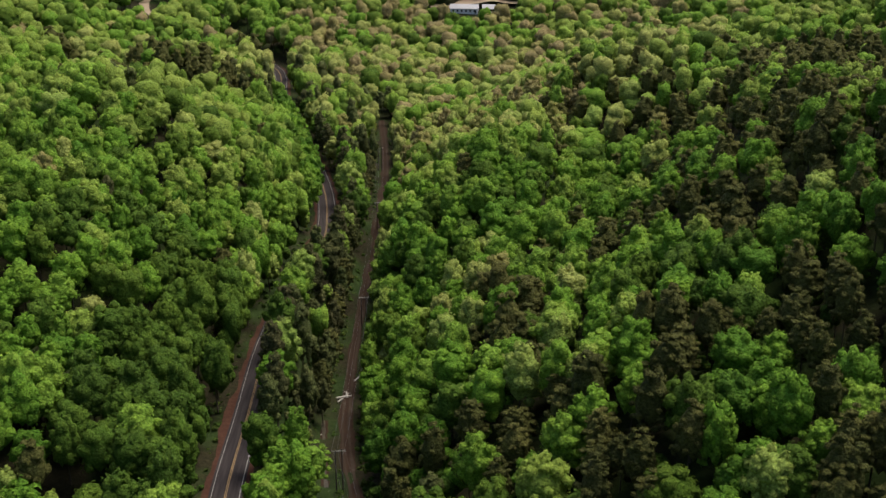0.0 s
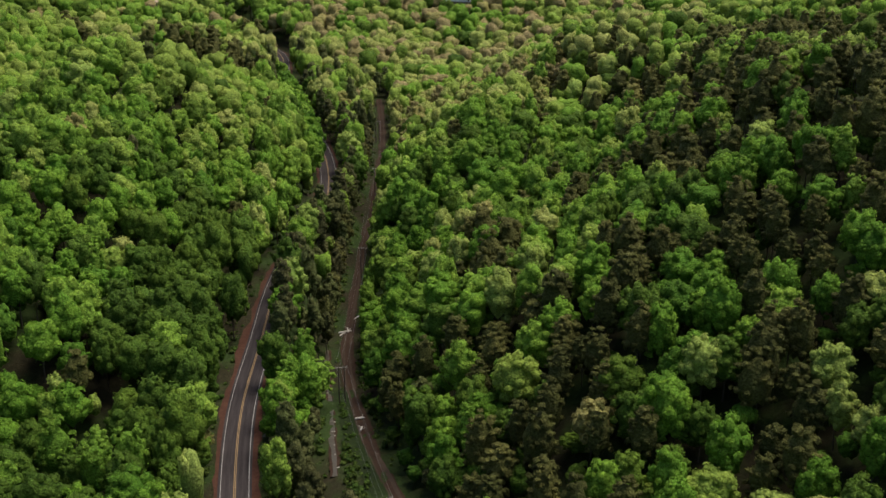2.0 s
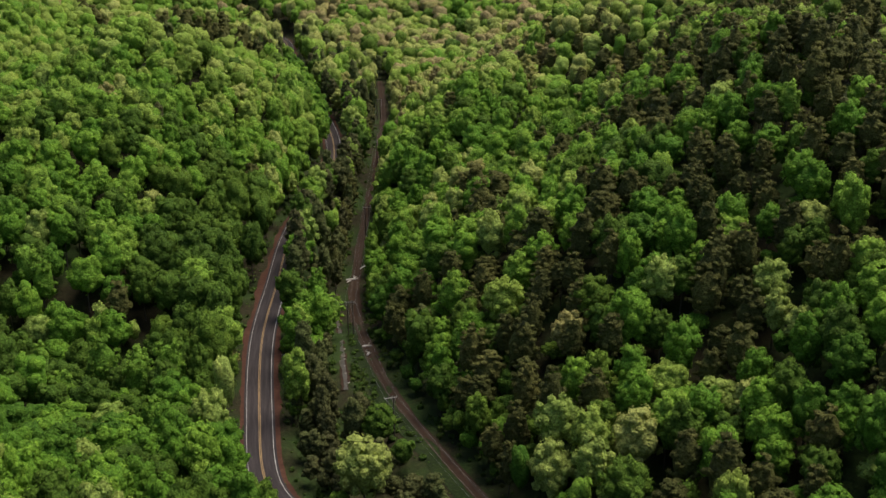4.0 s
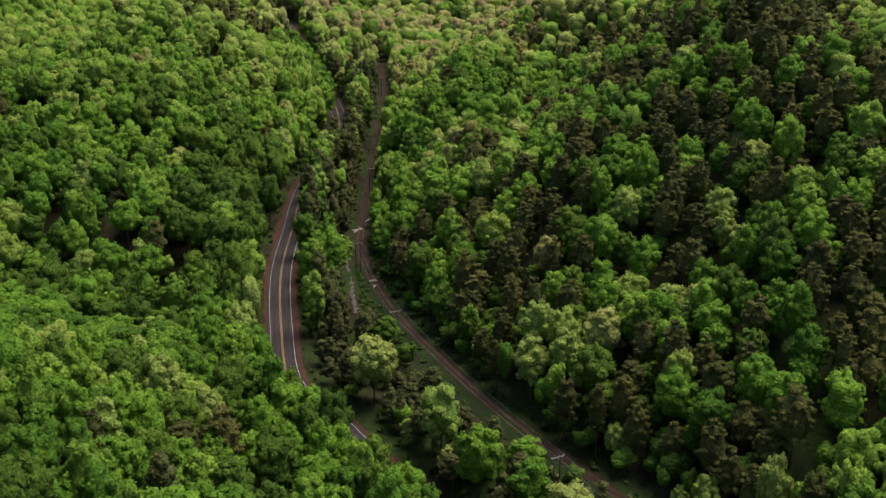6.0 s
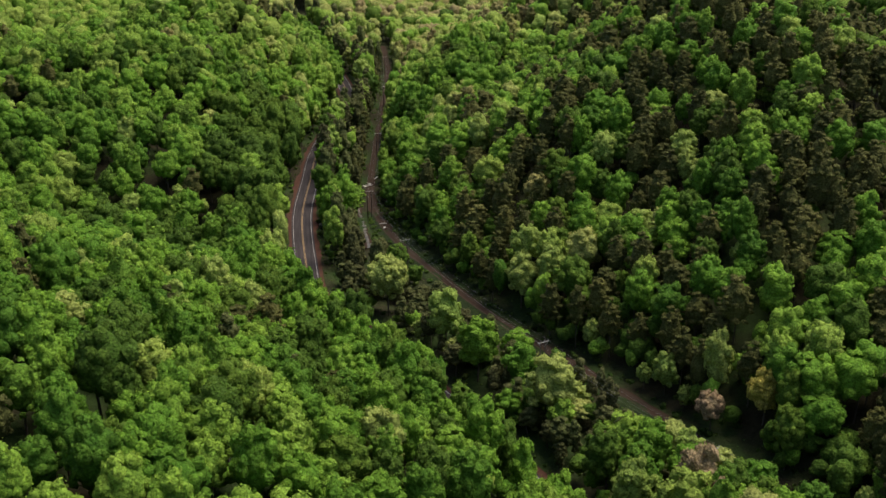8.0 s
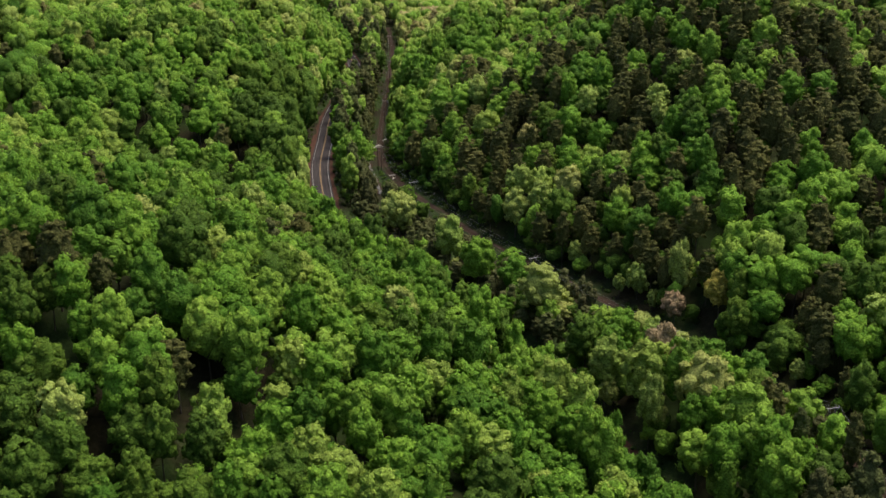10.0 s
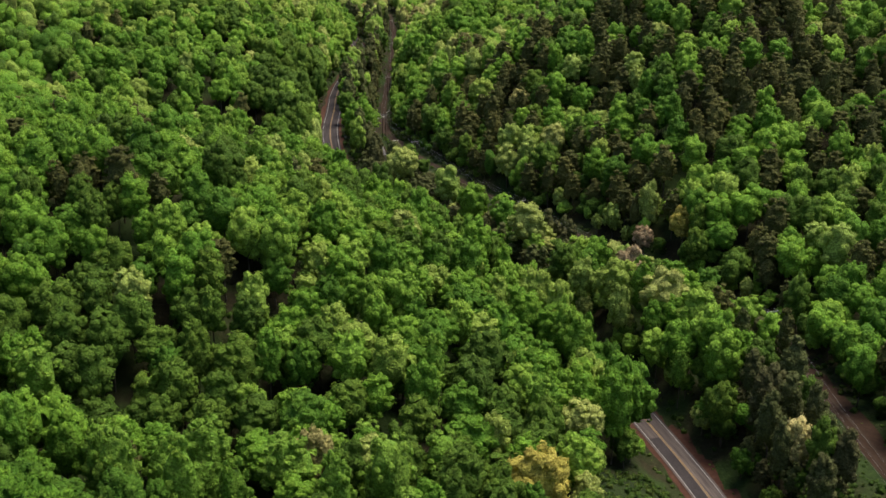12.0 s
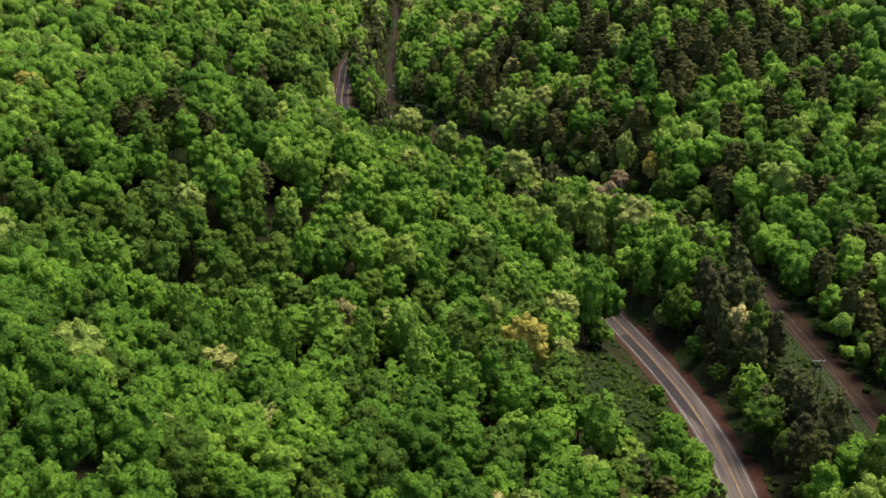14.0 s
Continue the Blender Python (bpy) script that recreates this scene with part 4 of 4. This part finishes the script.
def plant_woods(w):
    near = np.hypot(w["x"] - 10, (w["y"] + 70) * 0.8)
    single = np.zeros(len(w["x"]), bool)
    for kind in KINDS:
        mine = np.where(w["kind"] == kind)[0]
        single[mine[np.argsort(near[mine])[:{"broadleaf_tree": 200, "pine_tree": 280}.get(kind, 80)]]] = True
    for i in np.where(single)[0]:
        kind = w["kind"][i]
        tree = single_tree(kind, int(w["pick"][i]) % len(KINDS[kind]["crowns"][0]), LABELS[kind], "trees of the woods")
        tree.matrix_basis = pose(w["x"][i], w["y"][i], w["z"][i], 0, 0, math.degrees(w["turn"][i])) @ Matrix.Diagonal((w["wide"][i], w["wide"][i], w["tall"][i], 1))
    # how much of their crowns shows: most along the valley, least far off and at the rim
    x, y = np.abs(w["x"]), w["y"]
    rim = x > np.where(y > -246, np.minimum(64 + 0.42 * (y + 315), 365), 0)
    grade = np.where(((x < 80) & (y < 180)) | ((w["x"] < 0) & (x < 105) & (np.abs(y) < 80)) | ((w["x"] > 0) & (x < 112) & (y > 80) & (y < 205)), 0, np.where((x < 165) & (y < 380), 1, np.where(((x < 260) & (y < 560)) | ((x < 0.4 * y) & (y < 800)), 2, 3)))
    grade[rim] = 4
    grade[(w["wide"] < 0.72) & (grade < 2)] = 3
    for name, level, label in (("near_woods", 0, "mixed spring woods along the valley"), ("slope_woods", 1, "mixed spring woods on both valley slopes"), ("upper_woods", 2, "mixed spring woods further up the valley"), ("far_woods", 3, "distant mixed woods at the valley's end"), ("outer_woods", 4, "mixed woods on the hills all round")):
        V, F, S, T, P, D, base, mats = [], [], [], [], [], [], 0, []
        for kind, spec in KINDS.items():
            rows = np.where((w["kind"] == kind) & ~single & (grade == level))[0]
            offset = len(mats)
            mats += list(spec["mats"])
            stem = trunk_pattern(3, spec["trunk"][0], spec["trunk"][1], 0, 3)
            crowns = spec["crowns"][level]
            for n, crown in enumerate(crowns):
                group = rows[w["pick"][rows] % len(crowns) == n]
                if not len(group):
                    continue
                for v, f, slot, tone, dome in (crown, stem) if level < 3 else (crown,):
                    c, s = np.cos(w["turn"][group])[:, None], np.sin(w["turn"][group])[:, None]
                    wide = w["wide"][group][:, None]
                    X = (v[:, 0] * c - v[:, 1] * s) * wide + w["x"][group][:, None]
                    Y = (v[:, 0] * s + v[:, 1] * c) * wide + w["y"][group][:, None]
                    Z = v[:, 2] * w["tall"][group][:, None] + w["z"][group][:, None]
                    V.append(np.stack([X, Y, Z], -1).reshape(-1, 3))
                    F.append((f[None] + (np.arange(len(group)) * len(v))[:, None, None] + base).reshape(-1, 3))
                    D.append(np.stack([dome[:, 0] * c - dome[:, 1] * s, dome[:, 0] * s + dome[:, 1] * c, np.broadcast_to(dome[:, 2], X.shape)], -1).reshape(-1, 3))
                    S.append(np.tile(slot + offset, len(group)))
                    P.append(np.tile(tone, len(group)))
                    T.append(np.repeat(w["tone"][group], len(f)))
                    base += len(group) * len(v)
        V, F, S, P, T = np.vstack(V), np.vstack(F), np.concatenate(S), np.concatenate(P), np.concatenate(T)
        me = bpy.data.meshes.new(name)
        me.vertices.add(len(V))
        me.vertices.foreach_set("co", V.astype(np.float32).ravel())
        me.loops.add(F.size)
        me.loops.foreach_set("vertex_index", F.astype(np.int32).ravel())
        me.polygons.add(len(F))
        me.polygons.foreach_set("loop_start", np.arange(0, F.size, 3, dtype=np.int32))
        for m in mats:
            me.materials.append(m)
        me.polygons.foreach_set("material_index", S.astype(np.int32))
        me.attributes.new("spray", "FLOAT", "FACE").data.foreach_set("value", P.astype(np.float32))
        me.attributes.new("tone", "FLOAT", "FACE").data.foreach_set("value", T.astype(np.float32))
        me.attributes.new("dome", "FLOAT_VECTOR", "POINT").data.foreach_set("vector", np.vstack(D).astype(np.float32).ravel())
        me.update(calc_edges=True)
        tagged(new(name, me), label, "woods", kind="stuff")


plant_woods(WOODS)
for k, (kind, x, y, tall, wide, label) in enumerate(MARKED):
    tree = single_tree(kind, k % len(KINDS[kind]["crowns"][0]), label, "")
    tree.matrix_basis = pose(x, y, height_at(x, y), 0, 0, 47 * k) @ Matrix.Diagonal((wide, wide, tall / 16.5, 1))
    for word, leaves in (("cream", CREAM), ("yellow-tan", GOLD), ("orange-tan", GOLD), ("pinkish", PINKISH)):
        if word in label.split():
            crown = tree.children[0]
            crown.data = crown.data.copy()
            crown.data.materials[0] = leaves

# ---- the power line ----
POLES = ((-28, 483), (-24.7, 411), (-24.8, 324), (-24, 226), (-9.1, 154), (27.1, 79.6), (57.7, 27.1), (84.9, -11.7), (86.8, -92.7), (88, -180))


def utility_pole(x, y, facing, label):
    z = height_at(x, y)
    foot = tagged(new("utility_pole"), label, "utility pole", "poles of the power line")
    bm = bmesh.new()
    bar(bm, (-0.75, 0, -1), (-0.75, 0, 11.4), 0.18, 0.13, 8)
    part("post", bm, POLE, foot)
    bm = bmesh.new()
    bar(bm, (0.75, 0, -1), (0.75, 0, 11.2), 0.18, 0.13, 8)
    part("post", bm, POLE, foot)
    bm = bmesh.new()
    box(bm, (0, 0.16, 10.9), (3.1, 0.13, 0.15))
    arm = part("crossarm", bm, ARM, foot, "bleached wooden crossarm")
    for s in (-1, 1):
        bm = bmesh.new()
        bar(bm, (s * 1.4, 0.2, 10.85), (s * 0.78, 0.2, 9.9), 0.03)
        part("brace", bm, ARM, foot)
    for o in (-1.5, -0.35, 1.5):
        bm = bmesh.new()
        bar(bm, (o, 0.16, 11.0), (o, 0.16, 11.12), 0.06, 0.11, 8)
        bar(bm, (o, 0.16, 11.12), (o, 0.16, 11.3), 0.10, 0.05, 8)
        part("insulator", bm, ARM, arm, "pale ceramic insulator")
    foot.matrix_basis = pose(x, y, z, 0, 0, facing)
    return foot, z


pole_tops = []
for k, (x, y) in enumerate(POLES):
    a, b = POLES[max(k - 1, 0)], POLES[min(k + 1, len(POLES) - 1)]
    facing = math.degrees(math.atan2(b[1] - a[1], b[0] - a[0])) - 90
    foot, z = utility_pole(x, y, facing, "two-legged wooden utility pole with a pale crossarm beside the track")
    pole_tops.append([pose(x, y, z, 0, 0, facing) @ Vector((o, 0.16, 11.3)) for o in (1.5, 0.35, -1.5)])
for k in range(len(pole_tops) - 1):
    for a, b in zip(pole_tops[k], pole_tops[k + 1]):
        bm = bmesh.new()
        side = (b - a).cross(Vector((0, 0, 1))).normalized()
        rings = []
        for k_cut in range(13):
            t = k_cut / 12
            c = a.lerp(b, t) - Vector((0, 0, 1.7 * 4 * t * (1 - t)))
            rings.append([bm.verts.new(c + 0.014 * (side * math.cos(q) + Vector((0, 0, math.sin(q))))) for q in (0.5, 2.6, 4.7)])
        for one, two in zip(rings, rings[1:]):
            for q in range(3):
                bm.faces.new((one[q], one[(q + 1) % 3], two[(q + 1) % 3], two[q]))
        me = bpy.data.meshes.new("power_wire")
        bm.to_mesh(me)
        bm.free()
        me.materials.append(WIRE)
        tagged(new("power_wire", me), "thin aluminium wire sagging between two poles", "wire", "wires of the power line")

# ---- shrubs, brush and creek ----
def shrub_pattern(seed, mounds, leaves, size):
    """A shrub: a few low mounds covered with small sprays of leaves."""
    rng, p = np.random.RandomState(seed), Pattern()
    v, f = KNOB
    at = np.c_[rng.uniform(-0.55, 0.55, (mounds, 2)), np.full(mounds, 0.45)] if mounds > 1 else np.array([[0, 0, 0.45]])
    for m in at:
        lump = v * (0.85, 0.85, 0.7) * (0.95 + 0.16 * rng.randn(len(v), 1))
        some = f[v[f].mean(1)[:, 2] > -0.5]
        p.add(lump + m, some, 0, 0.2 + 0.4 * rng.rand(len(some)), unit(lump + (0, 0, 0.3)))
    out = unit(rng.randn(leaves, 3) + (0, 0, 0.7))
    spots = at[rng.randint(0, mounds, leaves)] + out * (0.9, 0.9, 0.75) * (0.9 + 0.25 * rng.rand(leaves, 1))
    w, g, tone = sprays(rng, spots, out + 0.5 * rng.randn(leaves, 3), size * (0.6 + 0.7 * rng.rand(leaves)))
    p.add(w, g, 0, tone, np.repeat(out, 4, axis=0))
    return p.arrays()


def scatter_shrubs(rng):
    """Places for shrubs: on the open ground and along both sides of road and track."""
    spots = []
    for cx, cy, rx, ry, n in ((42, -95, 15, 30, 900), (-21, 200, 8, 44, 420), (87, -58, 7, 46, 170)):
        a, r = rng.rand(n) * 6.283, np.sqrt(rng.rand(n))
        spots += list(zip(cx + rx * r * np.cos(a), cy + ry * r * np.sin(a)))
    for line, near_by, far_off, n in ((ROAD_LINE, 5.8, 16.0, 6), (TRACK_LINE, 2.9, 15.0, 8)):
        way = unit(np.gradient(line[:, :2], axis=0))
        for p, w in zip(line, way):
            if -190 < p[1] < 560:
                for k in range(n):
                    d = (1 if k % 2 else -1) * (near_by + (far_off - near_by) * rng.rand() ** 1.5)
                    spots.append((p[0] + w[1] * d + rng.randn(), p[1] - w[0] * d + rng.randn()))
    spots = np.array(spots)
    spots = spots[~((spots[:, 1] > 178) & (spots[:, 1] < 268) & (np.abs(spots[:, 0] + 22.2 + 0.12 * (spots[:, 1] - 185)) < 2.2))]
    return spots[(nearest(ROAD_LINE, spots[:, 0], spots[:, 1])[0] > 5.4) & (nearest(TRACK_LINE, spots[:, 0], spots[:, 1])[0] > 2.7)]


rng = np.random.RandomState(77)
spots = scatter_shrubs(rng)
heights = ground_height(spots[:, 0], spots[:, 1])
first = np.argsort(np.hypot(spots[:, 0] - 50, (spots[:, 1] + 90)))
SHRUBS, V, F, P, D, T, base = [], [], [], [], [], [], 0
for k in range(3):
    v, f, slot, tone, dome = shrub_pattern(140 + k, 3, 64, 0.15)
    SHRUBS.append(mesh_from("shrub", v, f, [BUSH], slot, {"spray": tone}, dome=dome))
small = [shrub_pattern(150 + k, 1, 13, 0.34) for k in range(4)]
for n, i in enumerate(first):
    (x, y), z = spots[i], heights[i]
    s, turn = 0.35 + 1.0 * rng.rand() ** 2.4, 360 * rng.rand()
    m = pose(x, y, z - 0.15, 0, 0, turn) @ Matrix.Diagonal((s, s, s * (0.7 + 0.6 * rng.rand()), 1))
    if n < 280:
        tagged(new("shrub", SHRUBS[n % 3]), "low green shrub on open ground beside road and track", "shrub", "shrubs of the clearing").matrix_basis = m
        continue
    v, f, slot, tone, dome = small[n % 4]
    m = np.array(m)
    V.append(v @ m[:3, :3].T + m[:3, 3])
    D.append(dome)
    F.append(f + base)
    P.append(tone)
    T.append(np.full(len(f), rng.rand()))
    base += len(v)
undergrowth = new("undergrowth", mesh_from("undergrowth", np.vstack(V), np.vstack(F), [BUSH], None, {"spray": np.concatenate(P), "tone": np.concatenate(T)}, dome=np.vstack(D)))
tagged(undergrowth, "low brush along the edges of road and track", "undergrowth", kind="stuff")

creek_line = smooth_way(((-31.8, 265, 0), (-29.3, 242, 0), (-26.5, 220, 0), (-24, 200, 0), (-22.2, 185, 0)), 2.0)
creek_line[:, 2] = ground_height(creek_line[:, 0], creek_line[:, 1])
tagged(strip("creek_bed", creek_line, -0.8, 0.8, 0.08, DIRT, ragged=0.4, seed=20), "bare reddish bed beside the narrow creek", "creek bed", kind="structure")
tagged(strip("creek", creek_line, -0.32, 0.32, 0.16, WATER, ragged=0.22, seed=21), "narrow creek with pale stones in the brush", "creek", kind="structure")
for k in range(18):
    i = rng.randint(2, len(creek_line) - 2)
    bm = bmesh.new()
    bmesh.ops.create_icosphere(bm, subdivisions=1, radius=0.22)
    for v in bm.verts:
        v.co *= 1 + 0.25 * rng.randn()
        v.co.z *= 0.6
    me = bpy.data.meshes.new("creek_stone")
    bm.to_mesh(me)
    bm.free()
    me.materials.append(STONE)
    st = tagged(new("creek_stone", me), "pale rounded stone lying in the creek", "stone", "stones in the creek")
    st.matrix_basis = pose(creek_line[i, 0] + 0.6 * rng.randn(), creek_line[i, 1], creek_line[i, 2] + 0.2, 0, 0, 40 * k)


def dead_log(x, y, length, r, turn, tilt, label):
    bm = bmesh.new()
    bar(bm, (-length / 2, 0, 0), (length * 0.1, 0.1, 0.05), r, r * 0.85, 7)
    bar(bm, (length * 0.1, 0.1, 0.05), (length / 2, -0.05, 0), r * 0.85, r * 0.5, 7)
    bar(bm, (length * 0.2, 0, 0), (length * 0.34, 0.9, 0.5), r * 0.4, r * 0.15, 5)
    bar(bm, (-length * 0.1, 0, 0), (0.1 * length, -1.0, 0.3), r * 0.4, r * 0.15, 5)
    me = bpy.data.meshes.new("fallen_log")
    bm.to_mesh(me)
    bm.free()
    me.materials.append(BLEACHED)
    ob = tagged(new("fallen_log", me), label, "log", "bleached logs by the track")
    ob.matrix_basis = pose(x, y, height_at(x, y) + r + 0.12, 0, tilt, turn)


for x, y, length, r, turn in ((-27.5, 279, 4.4, 0.22, 20), (-26.8, 280.5, 3.4, 0.2, 100), (-28.3, 277, 2.6, 0.18, 60), (-24.3, 291, 4.6, 0.18, 62), (-23.4, 297, 3.0, 0.16, 70), (-18.6, 216, 2.6, 0.3, 15), (-17.8, 209, 2.0, 0.25, 80)):
    dead_log(x, y, length, r, turn, 0, "bleached fallen log lying beside the dirt track")


# ---- far off: a house and a lane ----
def farm_building(x, y, turn, long, wide, tall):
    foot = tagged(new("farm_building"), "long low white building with a grey roof in a clearing", "building")
    bm = bmesh.new()
    box(bm, (0, 0, tall / 2 - 0.3), (long, wide, tall + 0.6))
    part("wall", bm, SIDING, foot)
    bm = bmesh.new()
    e = 0.6
    a = [bm.verts.new(p) for p in ((-long / 2 - e, -wide / 2 - e, tall), (long / 2 + e, -wide / 2 - e, tall), (long / 2 + e, wide / 2 + e, tall), (-long / 2 - e, wide / 2 + e, tall), (-long / 2 - e, 0, tall + 2.6), (long / 2 + e, 0, tall + 2.6))]
    for q in ((0, 1, 5, 4), (2, 3, 4, 5), (0, 4, 3), (1, 2, 5), (3, 2, 1, 0)):
        bm.faces.new([a[i] for i in q])
    part("roof", bm, ROOF, foot)
    for k in range(6):
        bm = bmesh.new()
        box(bm, (-long / 2 + long * (k + 0.7) / 6.4, -wide / 2 - 0.02, 1.7), (1.3, 0.1, 1.4))
        part("window", bm, GLASS, foot)
    bm = bmesh.new()
    box(bm, (long * 0.42, -wide / 2 - 0.03, 1.1), (1.1, 0.1, 2.2))
    part("door", bm, GLASS, foot)
    foot.matrix_basis = pose(x, y, height_at(x, y), 0, 0, turn)


farm_building(15, 797, -6, 19, 8, 3.2)
farm_building(32, 795, -6, 8, 7, 2.8)
yard = smooth_way(((-10, 812, 0), (22, 816, 0), (56, 812, 0)), 3.0)
yard[:, 2] = ground_height(yard[:, 0], yard[:, 1]) + 0.5
tagged(strip("field", yard, -16, 12, 0.1, FIELD, ragged=2.0, seed=31), "bare tan soil round the distant building", "field", kind="structure")
lane = smooth_way(((-200, 776, 0), (-210, 800, 0), (-216, 840, 0)), 3.0)
lane[:, 2] = ground_height(lane[:, 0], lane[:, 1]) + 0.4
tagged(strip("lane", lane, -3, 3, 0.1, FIELD, ragged=0.6, seed=33), "pale dirt lane through the distant woods", "lane", kind="structure")

# a small sign at the roadside
sign = tagged(new("road_sign"), "small pale metal sign on a post at the roadside", "sign")
bm = bmesh.new()
bar(bm, (0, 0, -0.5), (0, 0, 2.1), 0.04, 0.04, 6)
part("post", bm, POLE, sign)
bm = bmesh.new()
box(bm, (0, -0.06, 1.9), (0.75, 0.03, 0.75))
part("plate", bm, ARM, sign)
sign.matrix_basis = pose(-39.5, 193, height_at(-39.5, 193), 0, 0, 10)
